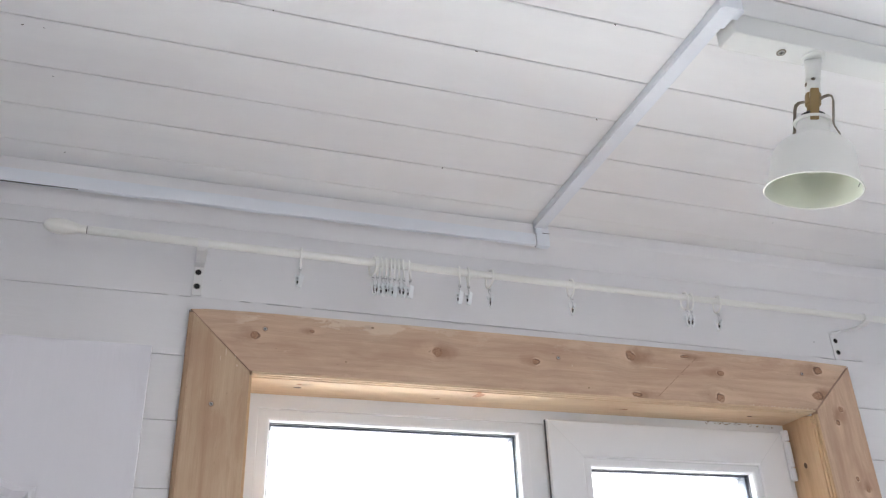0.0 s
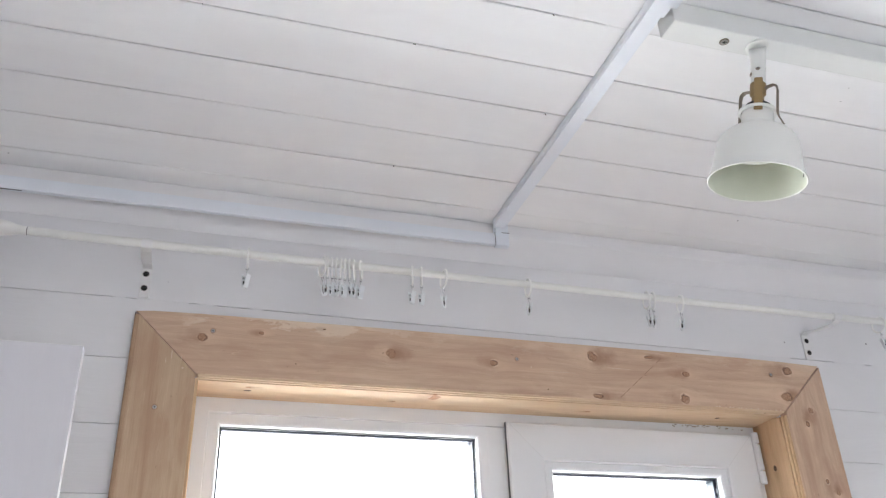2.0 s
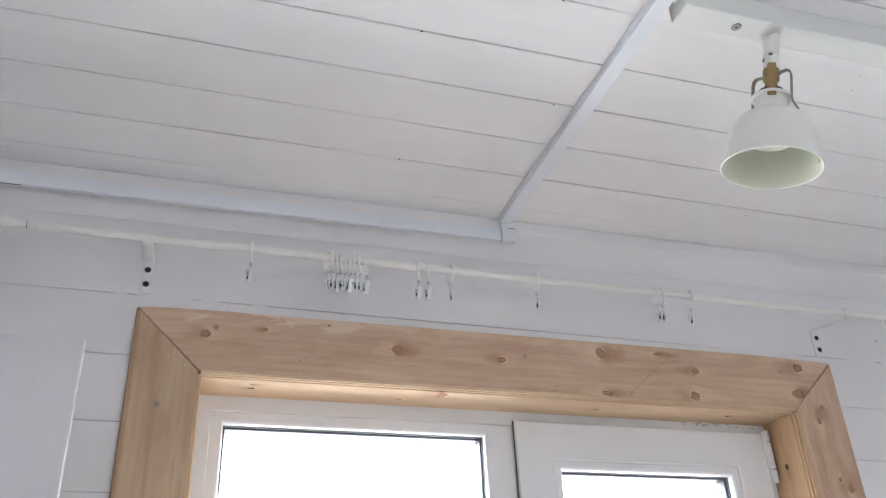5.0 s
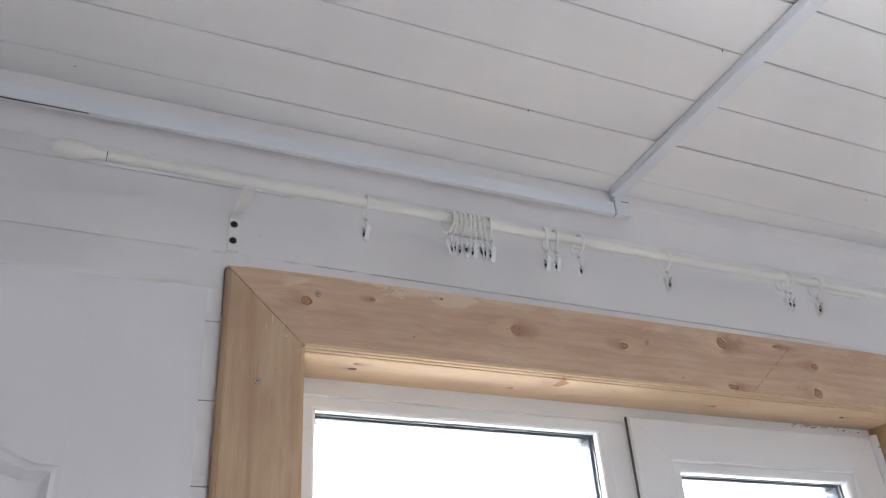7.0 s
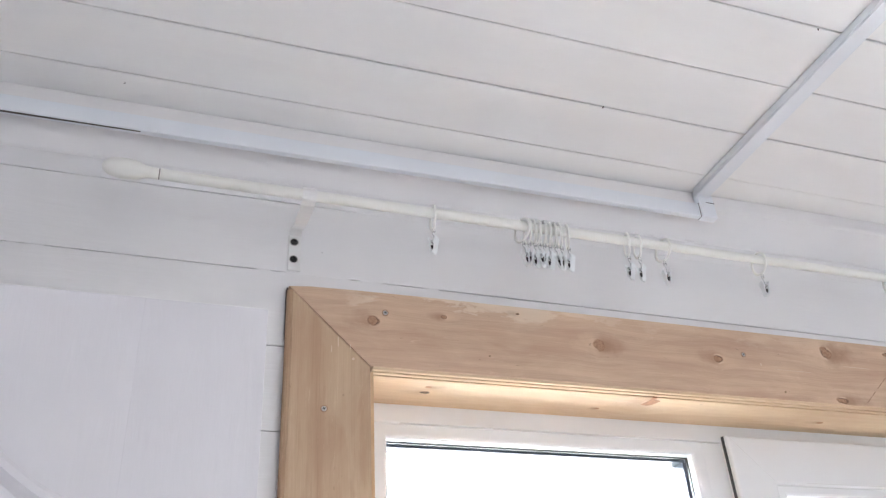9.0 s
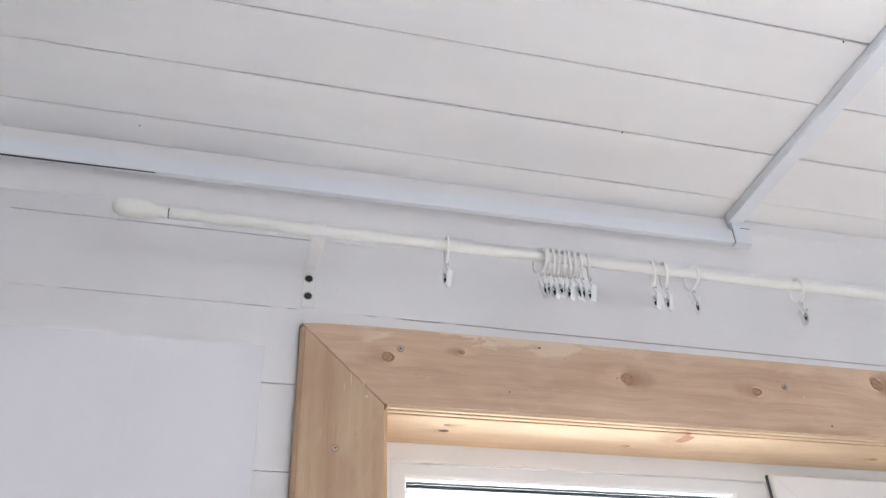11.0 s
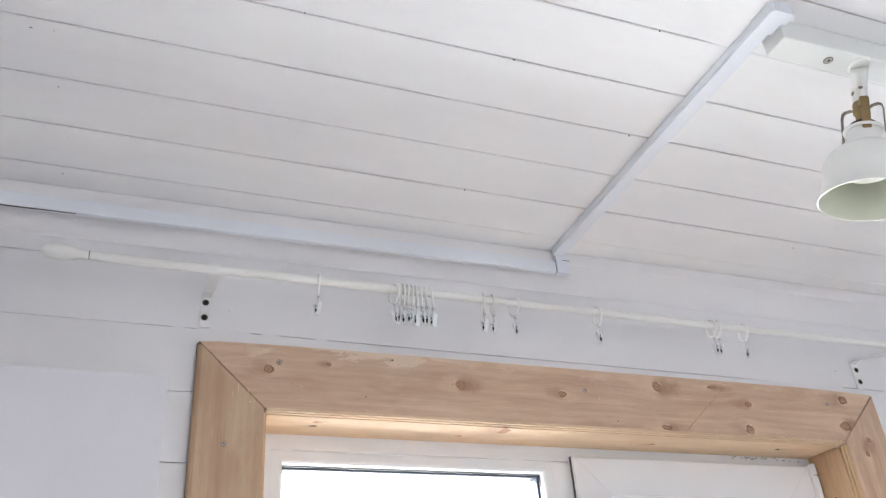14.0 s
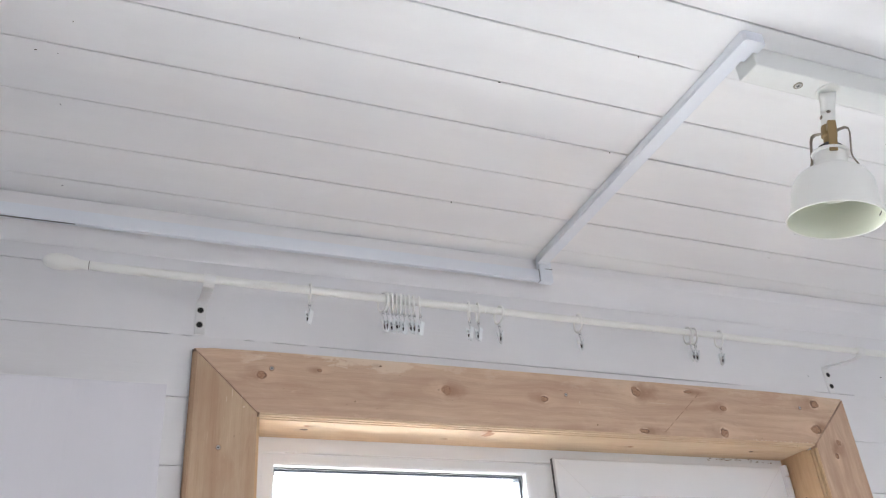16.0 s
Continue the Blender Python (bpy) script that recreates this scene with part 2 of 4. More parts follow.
RING_PLASTIC = plain("ring_enamel", (0.88, 0.87, 0.845), 0.35, wear=0.03, relief=0)
PLATE_PAINT = plain("bracket_enamel", (0.785, 0.775, 0.775), 0.35, wear=0.03, relief=0)
CHROME = plain("clip_metal", (0.72, 0.74, 0.75), 0.2, 0.9)
CLIP_WHITE = plain("clip_face_metal", (0.86, 0.88, 0.90), 0.35, 0.0)
BLACK = plain("black_screw_metal", (0.022, 0.02, 0.02), 0.45, 0.4)
STEEL = plain("steel", (0.52, 0.50, 0.48), 0.42, 0.8)
GREY_METAL = plain("lamp_clamp_metal", (0.27, 0.235, 0.185), 0.42, 0.8)
BRASS = plain("aged_brass", (0.36, 0.25, 0.115), 0.45, 0.6, 0.25)
ENAMEL = plain("lamp_enamel", (0.785, 0.785, 0.76), 0.3, wear=0.03, relief=0)
RIM_LIT_ENAMEL = plain("lamp_rim_lit_enamel", (0.88, 0.88, 0.84), 0.25, wear=0.02, relief=0)
ENAMEL_IN = plain("lamp_enamel_inside", (0.66, 0.68, 0.58), 0.4, wear=0.05, relief=0)
SOCKET_BLACK = plain("socket_black", (0.03, 0.03, 0.03), 0.5)
BULB = plain("bulb_opal", (0.76, 0.77, 0.70), 0.25, wear=0.02, relief=0)
BATTEN_PAINT = plain("batten_cream_paint", (0.77, 0.775, 0.76), 0.65, wear=0.06, scale=14, relief=0.3)
CRUMB = plain("old_foam", (0.40, 0.33, 0.27), 0.9)
MARK = plain("saw_scratch_brown", (0.36, 0.22, 0.15), 0.8)
SPLINTER = plain("torn_pine", (0.76, 0.60, 0.45), 0.8, wear=0.3, scale=120)
FOAM = plain("foam_crumb", (0.30, 0.20, 0.12), 0.9)
# the floor is out of view; its pale tone throws daylight up to the ceiling
FLOOR_WOOD = pine("floor_oak", 0, 1, (), (0.76, 0.745, 0.73), (0.66, 0.645, 0.63))
HEAD_PINE = pine("pine_head_casing", 0, 2, ((0.222, 2.129, 0.011, 0.009), (0.576, 2.125, 0.011, 0.010), (0.788, 2.121, 0.010, 0.009),
    (1.008, 2.151, 0.014, 0.013), (1.228, 2.128, 0.011, 0.007), (1.216, 2.073, 0.013, 0.013), (1.013, 2.066, 0.014, 0.007),
    (1.493, 2.153, 0.016, 0.013), (1.480, 2.093, 0.016, 0.013), (0.327, 2.146, 0.006, 0.004), (0.445, 2.164, 0.005, 0.003), (1.142, 2.160, 0.012, 0.005)), pale=2.171)
LEFT_PINE = pine("pine_left_casing", 2, 0, ((1.62, 0.140, 0.016, 0.010),), (0.605, 0.45, 0.305), (0.40, 0.255, 0.158))
EDGE_PINE = pine("pine_outer_edge", 2, 0, (), (0.50, 0.35, 0.225), (0.33, 0.205, 0.125))
RIGHT_PINE = pine("pine_right_casing", 2, 0, ((2.064, 1.533, 0.008, 0.008), (2.033, 1.516, 0.009, 0.007), (1.909, 1.531, 0.008, 0.006), (1.885, 1.552, 0.006, 0.006)))
SOFFIT_PINE = pine("pine_head_lining", 0, 1, ((0.314, 1.639, 0.009, 0.0055), (0.314, 1.618, 0.006, 0.004, 2), (0.672, 1.611, 0.013, 0.020, 2), (1.332, 1.636, 0.008, 0.005), (0.60, 1.652, 0.004, 0.003, 2), (1.02, 1.645, 0.008, 0.004, 2)), (0.71, 0.55, 0.372), (0.585, 0.415, 0.27), dark=True)
SIDE_PINE = pine("pine_side_lining", 2, 1, ((1.951, 1.643, 0.008, 0.006),), (0.72, 0.51, 0.315), (0.53, 0.335, 0.19), dark=True)


def glass():
    m, n, l, b = material("window_glass")
    clear = n.new("ShaderNodeBsdfTransparent")
    gloss = n.new("ShaderNodeBsdfGlossy")
    gloss.inputs["Roughness"].default_value = 0.02
    facing = n.new("ShaderNodeLayerWeight").outputs["Facing"]
    sheen = math_node(n, l, "ADD", math_node(n, l, "MULTIPLY", math_node(n, l, "POWER", facing, 4.0), 0.6), 0.03)
    m_ = n.new("ShaderNodeMixShader")
    l.new(sheen, m_.inputs[0])
    l.new(clear.outputs[0], m_.inputs[1])
    l.new(gloss.outputs[0], m_.inputs[2])
    l.new(m_.outputs[0], n["Material Output"].inputs["Surface"])
    return m


GLASS = glass()
OVERCAST, on, ol, ob_ = material("overcast_sky")
ob_.inputs["Base Color"].default_value = (0, 0, 0, 1)
ob_.inputs["Emission Color"].default_value = (0.94, 0.98, 1.0, 1)
ob_.inputs["Emission Strength"].default_value = 8.0


# ---- mesh helpers ----
def empty(name, place=(0, 0, 0)):
    ob = new(name)
    ob.empty_display_size = 0.05
    ob.location = place
    bpy.context.view_layer.update()
    return ob


def part(name, bm, mat, parent=None, label="", smooth=False):
    """One mesh object from a bmesh in world metres, hung under a thing or a part."""
    bmesh.ops.recalc_face_normals(bm, faces=bm.faces)
    me = bpy.data.meshes.new(name)
    bm.to_mesh(me)
    bm.free()
    for q in mat if isinstance(mat, (list, tuple)) else (mat,):
        me.materials.append(q)
    if smooth:
        for p in me.polygons:
            p.use_smooth = True
    ob = new(name, me)
    if parent is not None:
        ob.parent = parent
        bpy.context.view_layer.update()
        ob.matrix_parent_inverse = parent.matrix_world.inverted()
    if label:
        ob["label"] = label
    return ob


def box(bm, x0, x1, y0, y1, z0, z1, bevel=0.0, segments=2):
    made = bmesh.ops.create_cube(bm, size=1.0, matrix=Matrix.Translation(((x0 + x1) / 2, (y0 + y1) / 2, (z0 + z1) / 2)) @ Matrix.Diagonal((x1 - x0, y1 - y0, z1 - z0, 1)))
    if bevel:
        edges = list({e for v in made["verts"] for e in v.link_edges})
        bmesh.ops.bevel(bm, geom=edges, offset=bevel, segments=segments, profile=0.5, affect="EDGES")
    return bm


def boxed(*a, **k):
    return box(bmesh.new(), *a, **k)


def lathe(bm, profile, m, steps=40):
    """Turns (radius, height) pairs round the local z axis."""
    rows = []
    for r, h in profile:
        if r < 1e-6:
            rows.append([bm.verts.new(m @ Vector((0, 0, h)))])
        else:
            rows.append([bm.verts.new(m @ Vector((r * math.cos(a), r * math.sin(a), h))) for a in (2 * math.pi * k / steps for k in range(steps))])
    for a, b in zip(rows, rows[1:]):
        for k in range(steps):
            q = [a[k % len(a)], a[(k + 1) % len(a)], b[(k + 1) % len(b)], b[k % len(b)]]
            q = list(dict.fromkeys(q))
            if len(q) > 2:
                bm.faces.new(q)
    return bm


def tube(bm, points, radius, steps=12, closed=False, flat=1.0, up=Vector((0, 0, 1))):
    """A bar along a line of points; flat squeezes it along the second axis; radius may be a list."""
    pts = [Vector(p) for p in points]
    rings, count = [], len(pts)
    for i, p in enumerate(pts):
        t = (pts[(i + 1) % count] - pts[i - 1]) if closed else (pts[min(i + 1, count - 1)] - pts[max(i - 1, 0)])
        t.normalize()
        side = t.cross(up)
        if side.length < 1e-3:
            side = t.cross(Vector((1, 0, 0)))
        side.normalize()
        other = side.cross(t)
        r = radius[i] if isinstance(radius, (list, tuple)) else radius
        rings.append([bm.verts.new(p + side * r * math.cos(a) + other * r * flat * math.sin(a)) for a in (2 * math.pi * k / steps for k in range(steps))])
    pairs = list(zip(rings, rings[1:])) + ([(rings[-1], rings[0])] if closed else [])
    for a, b in pairs:
        for k in range(steps):
            bm.faces.new((a[k], a[(k + 1) % steps], b[(k + 1) % steps], b[k]))
    if not closed:
        bm.faces.new(rings[0][::-1])
        bm.faces.new(rings[-1])
    return bm


def prism(bm, outline, place, depth):
    """Pushes a closed outline of (a, b) pairs along a vector; place maps a pair to the world."""
    low = [bm.verts.new(place(*q)) for q in outline]
    high = [bm.verts.new(v.co + Vector(depth)) for v in low]
    bm.faces.new(low[::-1])
    bm.faces.new(high)
    for k in range(len(low)):
        j = (k + 1) % len(low)
        bm.faces.new((low[k], low[j], high[j], high[k]))
    return bm


def gap(x, seed, wide):
    """Half the width of a joint at x: it opens and closes along the boards."""
    v = noise.noise(Vector((x * 2.3, seed * 7.1, 0.3))) + 0.5 * noise.noise(Vector((x * 11.0, seed * 3.7, 4.1)))
    return max(wide * 0.6, wide * (0.85 + 0.4 * v))


# ---- the room ----
X0, X1, Y0, Y1, H = -1.7, 2.7, -2.1, 1.59, 2.428
OPEN = (0.205, 1.478, 0.90, 2.072)

bm = bmesh.new()
for k in range(31):
    y = Y0 - 0.02 + k * 0.122
    box(bm, X0 - 0.1, X1 + 0.1, y, y + 0.120, -0.03, 0.0, 0.0015, 1)
box(bm, X0 - 0.1, X1 + 0.1, Y0 - 0.1, Y1 + 0.1, -0.12, -0.028)
tagged(part("floor", bm, FLOOR_WOOD), "unseen plank floor of the room, made pale to bounce light up", "floor", kind="structure")

# ceiling boards, one mesh; each joint with its own run and width
JOINTS = [0.811 - 0.114 * k for k in range(27, 0, -1)] + [0.815, 0.926, 1.042, 1.153, 1.267, 1.379, 1.490]
ENDS = {0.926: 0.76, 1.490: 0.72}
SKEW = 0.008
bm = bmesh.new()
xs = [X0 + (X1 - X0) * k / 150 for k in range(151)]
edges = [Y0 - 0.15] + JOINTS + [Y1 + 0.02]


def board_edge(k, x, side):
    y = edges[k] + SKEW * (x - 0.5)
    if 0 < k < len(edges) - 1:
        wide = 0.0013
        stop = ENDS.get(edges[k])
        if stop is not None and x > stop:
            wide = 0.0 if edges[k] < 1.0 else 0.00045
        y += side * gap(x, k, wide) + 0.0008 * noise.noise(Vector((x * 1.7, k * 2.2, 9.0)))
    return y


for k in range(len(edges) - 1):
    lift = 0.0006 * noise.noise(Vector((k * 3.3, 1.0, 2.0)))
    rows = []
    for x in xs:
        a, b = board_edge(k, x, 1), board_edge(k + 1, x, -1)
        z = H + lift
        rows.append([bm.verts.new(p) for p in ((x, a, z + 0.012), (x, a, z + 0.0008), (x, a + 0.0012, z), (x, b - 0.0012, z), (x, b, z + 0.0008), (x, b, z + 0.012))])
    for p, q in zip(rows, rows[1:]):
        for j in range(5):
            bm.faces.new((p[j], p[j + 1], q[j + 1], q[j]))
whole = len(bm.faces)
box(bm, X0 - 0.15, X1 + 0.15, Y0 - 0.15, Y1 + 0.2, H + 0.009, H + 0.12)
bm.faces.ensure_lookup_table()
for f in bm.faces[whole:]:
    f.material_index = 1
ceiling = tagged(part("ceiling", bm, (CEILING_PAINT, JOINT_DARK)), "white painted wooden board ceiling with thin dark joints", "ceiling", kind="structure")

bm = boxed(-14, 16, 9.0, 9.2, -5, 14)
tagged(part("backdrop", bm, OVERCAST), "bright white overcast sky outside the window", "sky", kind="structure")


# walls
def wall_box(name, label, *boxes):
    b = bmesh.new()
    for q in boxes:
        box(b, *q)
    return tagged(part(name, b, WALL_PAINT), label, "wall", kind="structure")


ox0, ox1, oz0, oz1 = OPEN
north = wall_box("wall_north", "white painted wall of horizontal boards round the window", (X0 - 0.15, ox0, 1.606, 1.78, 0, H + 0.009), (ox1, X1 + 0.15, 1.606, 1.78, 0, H + 0.009),
    (ox0, ox1, 1.606, 1.78, 0, oz0), (ox0, ox1, 1.606, 1.78, oz1, H + 0.009))
north.data.materials.append(JOINT_DARK)
for f in north.data.polygons:
    if f.normal.y < -0.9:
        f.material_index = 1
wall_box("wall_west", "white painted plain side wall", (X0 - 0.15, X0, Y0, 1.606, 0, H))
wall_box("wall_east", "white painted side wall with a window opening", (X1, X1 + 0.15, Y0, -1.25, 0, H), (X1, X1 + 0.15, 0.05, 1.606, 0, H), (X1, X1 + 0.15, -1.25, 0.05, 0, 0.9), (X1, X1 + 0.15, -1.25, 0.05, 2.1, H))
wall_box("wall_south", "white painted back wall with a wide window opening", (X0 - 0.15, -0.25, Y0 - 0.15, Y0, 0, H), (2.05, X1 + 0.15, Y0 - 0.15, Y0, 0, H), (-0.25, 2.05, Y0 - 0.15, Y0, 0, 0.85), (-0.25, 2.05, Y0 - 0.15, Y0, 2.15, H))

# corner batten between ceiling and window wall, with a rounded lower edge
outline = [(1.543, H - 0.0009), (1.543, 2.404), (1.5445, 2.398), (1.586, 2.357), (1.5905, 2.354), (1.594, 2.353), (1.594, H - 0.0009)]
bm = prism(bmesh.new(), outline, lambda a, b: Vector((X0, a, b)), (X1 - X0, 0, 0))
tagged(part("trim", bm, TRIM_PAINT), "white painted batten along the ceiling edge", "trim", kind="structure")

# ---- window ----
window = tagged(empty("window_1", (0.841, 1.69, oz0)), "white plastic window with a fixed pane and a hinged sash", "window", kind="structure")
CX0, CX1, CZ1, CZ0, IX0, IX1, IZ1, IZ0 = 0.101, 1.584, 2.171, 0.80, 0.221, 1.461, 2.055, 0.915
FRONT = 1.573


def casing(name, outline, mat):
    """A mitred board: flat face, rounded edge, standing on the wall."""
    b = bmesh.new()
    prism(b, outline, lambda a, c: Vector((a, FRONT, c)), (0, 0.020, 0))
    face = [e for e in b.edges if all(abs(v.co.y - FRONT) < 1e-5 for v in e.verts)]
    bmesh.ops.bevel(b, geom=face, offset=0.0013, segments=2, profile=0.5, affect="EDGES")
    return part(name, b, mat, window)


# the upper edge of the head board bows up a little
HEAD_TOP = [(0.13, 2.1732), (0.20, 2.1748), (0.30, 2.1757), (0.55, 2.1760), (0.90, 2.1760), (1.20, 2.1764), (1.36, 2.1764), (1.48, 2.1745)]
g, e = 0.0004, 0.0045
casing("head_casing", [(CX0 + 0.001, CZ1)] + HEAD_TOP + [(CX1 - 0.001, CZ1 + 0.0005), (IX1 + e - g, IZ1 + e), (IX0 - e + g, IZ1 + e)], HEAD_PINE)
casing("side_casing", [(CX0 + 0.0068, CZ1 - 0.0062), (IX0 - e, IZ1 + e - g - 0.0007), (IX0 - e, IZ0), (CX0 + 0.0068, IZ0)], LEFT_PINE)
casing("side_casing", [(CX1, CZ1 - 0.002), (CX1, IZ0), (IX1 + e, IZ0), (IX1 + e, IZ1 + e - g)], RIGHT_PINE)
part("stool", boxed(CX0 - 0.02, CX1 + 0.02, 1.52, 1.69, IZ0 - 0.03, IZ0, 0.004), HEAD_PINE, window)
# outer bead down the edge of the left board
part("edge_bead", tube(bmesh.new(), [(CX0 + 0.0042, 1.5785, CZ1 - 0.006), (CX0 + 0.0042, 1.5785, IZ0)], 0.0054, 12), EDGE_PINE, window)
part("edge_bead", tube(bmesh.new(), [(CX1 - 0.002, 1.584, CZ1 - 0.004), (CX1 - 0.002, 1.584, IZ0)], 0.004, 10), EDGE_PINE, window)


part("edge_gap", prism(bmesh.new(), [(CX0 - 0.0010, CZ1 + 0.0005), (CX0 + 0.0006, CZ1 + 0.0005), (CX0 + 0.0002, CZ1 - 0.075), (CX0 - 0.0004, CZ1 - 0.075)], lambda a, c: Vector((a, 1.580, c)), (0, 0.013, 0)), JOINT_DARK, window, "dark gap beside the board")


# bead of white paint and filler along the top of the head board
bead = bmesh.new()
line = [(CX0 + 0.02, CZ1 + 0.0012)] + HEAD_TOP + [(CX1 - 0.004, CZ1 + 0.0008)]
pts, thick = [], []
for (xa, za), (xb, zb) in zip(line, line[1:]):
    for k in range(int((xb - xa) / 0.012)):
        u = k * 0.012 / (xb - xa)
        x = xa + u * (xb - xa)
        v = noise.noise(Vector((x * 7.0, 2.0, 0.5))) + 0.5 * noise.noise(Vector((x * 29.0, 5.0, 1.5)))
        pts.append((x, 1.5862, za + u * (zb - za) + 0.0006 + 0.0004 * v))
        thick.append(max(0.0004, 0.0017 + 0.0014 * v + (0.0009 if 0.60 < x < 1.30 else -0.0008)))
part("paint_bead", tube(bead, pts, thick, 8), PVC, window, "uneven bead of white paint")


# moulded inner edge: three small steps running round the opening
def steps_profile():
    ridges = [(-0.0044, 0.0008)]
    for y0, y1, d in ((0.0008, 0.0060, 0.0), (0.0095, 0.0155, 0.0008), (0.0190, 0.0335, 0.0014)):
        ridges += [(-0.0040, y0), (d - 0.0006, y0), (d, y0 + 0.0008), (d, y1 - 0.0008), (d - 0.0006, y1), (-0.0040, y1)]
    return [(d, FRONT + y) for d, y in ridges[1:] + [(-0.0100, 0.0335), (-0.0100, 0.0208), (-0.0044, 0.0206), (-0.0044, 0.0008)]]


mould = [(-d, y) for d, y in steps_profile()]
part("inner_moulding", prism(bmesh.new(), mould, lambda d, y: Vector((IX0, y, IZ1 + d)), (IX1 - IX0, 0, 0)), SOFFIT_PINE, window)
part("inner_moulding", prism(bmesh.new(), mould, lambda d, y: Vector((IX1 + d, y, IZ0)), (0, 0, IZ1 - IZ0 - 0.004)), SIDE_PINE, window)
part("inner_moulding", prism(bmesh.new(), mould, lambda d, y: Vector((IX0 - d, y, IZ0)), (0, 0, IZ1 - IZ0 - 0.004)), SIDE_PINE, window)
part("head_lining", boxed(IX0 - 0.002, IX1 + 0.002, 1.607, 1.692, IZ1, IZ1 + 0.016), SOFFIT_PINE, window)
part("side_lining", boxed(IX1, IX1 + 0.015, 1.607, 1.692, IZ0, IZ1), SIDE_PINE, window)
part("side_lining", boxed(IX0 - 0.015, IX0, 1.607, 1.692, IZ0, IZ1), SIDE_PINE, window)


def pvc_frame(name, x0, x1, z0, z1, width, y0, y1, mat, bevel=0.003):
    """Four welded profiles with mitred corners, as one ring."""
    b = bmesh.new()
    w = width
    for o in ([(x0, z1), (x1, z1), (x1 - w, z1 - w), (x0 + w, z1 - w)], [(x0, z0), (x0 + w, z0 + w), (x1 - w, z0 + w), (x1, z0)],
              [(x0, z0), (x0, z1), (x0 + w, z1 - w), (x0 + w, z0 + w)], [(x1, z0), (x1 - w, z0 + w), (x1 - w, z1 - w), (x1, z1)]):
        prism(b, o, lambda a, c: Vector((a, y0, c)), (0, y1 - y0, 0))
    bmesh.ops.remove_doubles(b, verts=b.verts, dist=1e-5)
    inner = [f for f in b.faces if len({tuple(round(c, 5) for c in v.co) for v in f.verts}) > 3 and abs(f.normal.y) < 0.1 and abs(abs(f.normal.x) - abs(f.normal.z)) < 0.1]
    bmesh.ops.delete(b, geom=inner, context="FACES")
    rim = [e for e in b.edges if all(abs(v.co.y - y0) < 1e-5 for v in e.verts) and e.is_manifold and e.calc_face_angle(0) > 0.5]
    bmesh.ops.bevel(b, geom=rim, offset=bevel, segments=3, profile=0.5, affect="EDGES")
    return part(name, b, mat, window)


# outer frame with the fixed pane on one side, the sash on the other
MX = 0.818
pvc_frame("window_frame", IX0 - 0.012, IX1 + 0.012, IZ0 - 0.012, IZ1 + 0.012, 0.040, 1.690, 1.750, PVC, 0.002)
part("mullion", boxed(MX - 0.0085, MX + 0.040, 1.6956, 1.750, IZ0 + 0.02, IZ1 - 0.0285, 0.0015), PVC, window)
pvc_frame("glazing_bead", IX0 + 0.0235, MX - 0.0015, IZ0 + 0.022, IZ1 - 0.0225, 0.0275, 1.696, 1.712, PVC, 0.006)
sash = pvc_frame("sash", 0.848, 1.441, IZ0 + 0.018, 2.034, 0.078, 1.675, 1.745, PVC, 0.004)
pvc_frame("sash_bead", 0.923, 1.366, IZ0 + 0.093, 1.959, 0.0215, 1.679, 1.697, PVC, 0.006)
for x0, x1, z1, y in ((0.2735, 0.789, 2.0045, 1.712), (0.9445, 1.3445, 1.9375, 1.697)):
    z0 = 0.965 if y > 1.7 else 1.03
    pvc_frame("gasket", x0 - 0.004, x1 + 0.004, z0, z1 + 0.004, 0.0055, y, y + 0.004, GASKET, 0.0005)
    pane = part("pane", boxed(x0 - 0.01, x1 + 0.01, y + 0.006, y + 0.010, z0 - 0.005, z1 + 0.01), GLASS, window)
    pane.visible_shadow = False
    pvc_frame("spacer", x0 - 0.006, x1 + 0.006, z0 - 0.003, z1 + 0.006, 0.0095, y + 0.011, y + 0.040, SPACER, 0.0005)
    pane = part("pane", boxed(x0 - 0.01, x1 + 0.01, y + 0.042, y + 0.046, z0 - 0.005, z1 + 0.01), GLASS, window)
    pane.visible_shadow = False
# dark gasket ring that also paints the shadow line between sash and frame
pvc_frame("sash_gasket_shade", 0.8468, 1.4422, IZ0 + 0.0168, 2.0352, 0.004, 1.6835, 1.6895, GASKET, 0.0003)
# welded mitres and the hairline joints of the glazing beads
for x0, x1, z, y, w in ((0.852, 1.437, 2.030, 1.675, 0.070), (0.2475, 0.8145, 2.0305, 1.6965, 0.020)):
    for x, s in ((x0, 1), (x1, -1)):
        part("weld_seam", prism(bmesh.new(), [(x, z), (x + s * 0.0009, z), (x + s * w, z - w + 0.0009), (x + s * w, z - w)], lambda a, c: Vector((a, y - 0.0003, c)), (0, 0.0006, 0)), SEAM, window, "faint welded mitre line")
part("bead_joint", boxed(0.985, 1.335, 1.6746, 1.6790, 1.9588, 1.9596), SEAM, window)
part("bead_joint", boxed(0.290, 0.8440, 1.6896, 1.6960, 2.0266, 2.0273), SEAM, window)
# hinge with a cover sleeve
hinge = part("hinge", boxed(1.439, 1.448, 1.668, 1.676, 1.925, 2.036, 0.0015), PVC, window)
for z0, z1 in ((2.013, 2.037), (1.953, 2.010), (1.922, 1.950)):
    part("hinge_sleeve", lathe(bmesh.new(), [(0, z0), (0.0055, z0), (0.0065, z0 + 0.001), (0.0065, z1 - 0.001), (0.0055, z1), (0, z1)], Matrix.Translation((1.447, 1.670, 0)), 16), PVC, hinge, smooth=False)

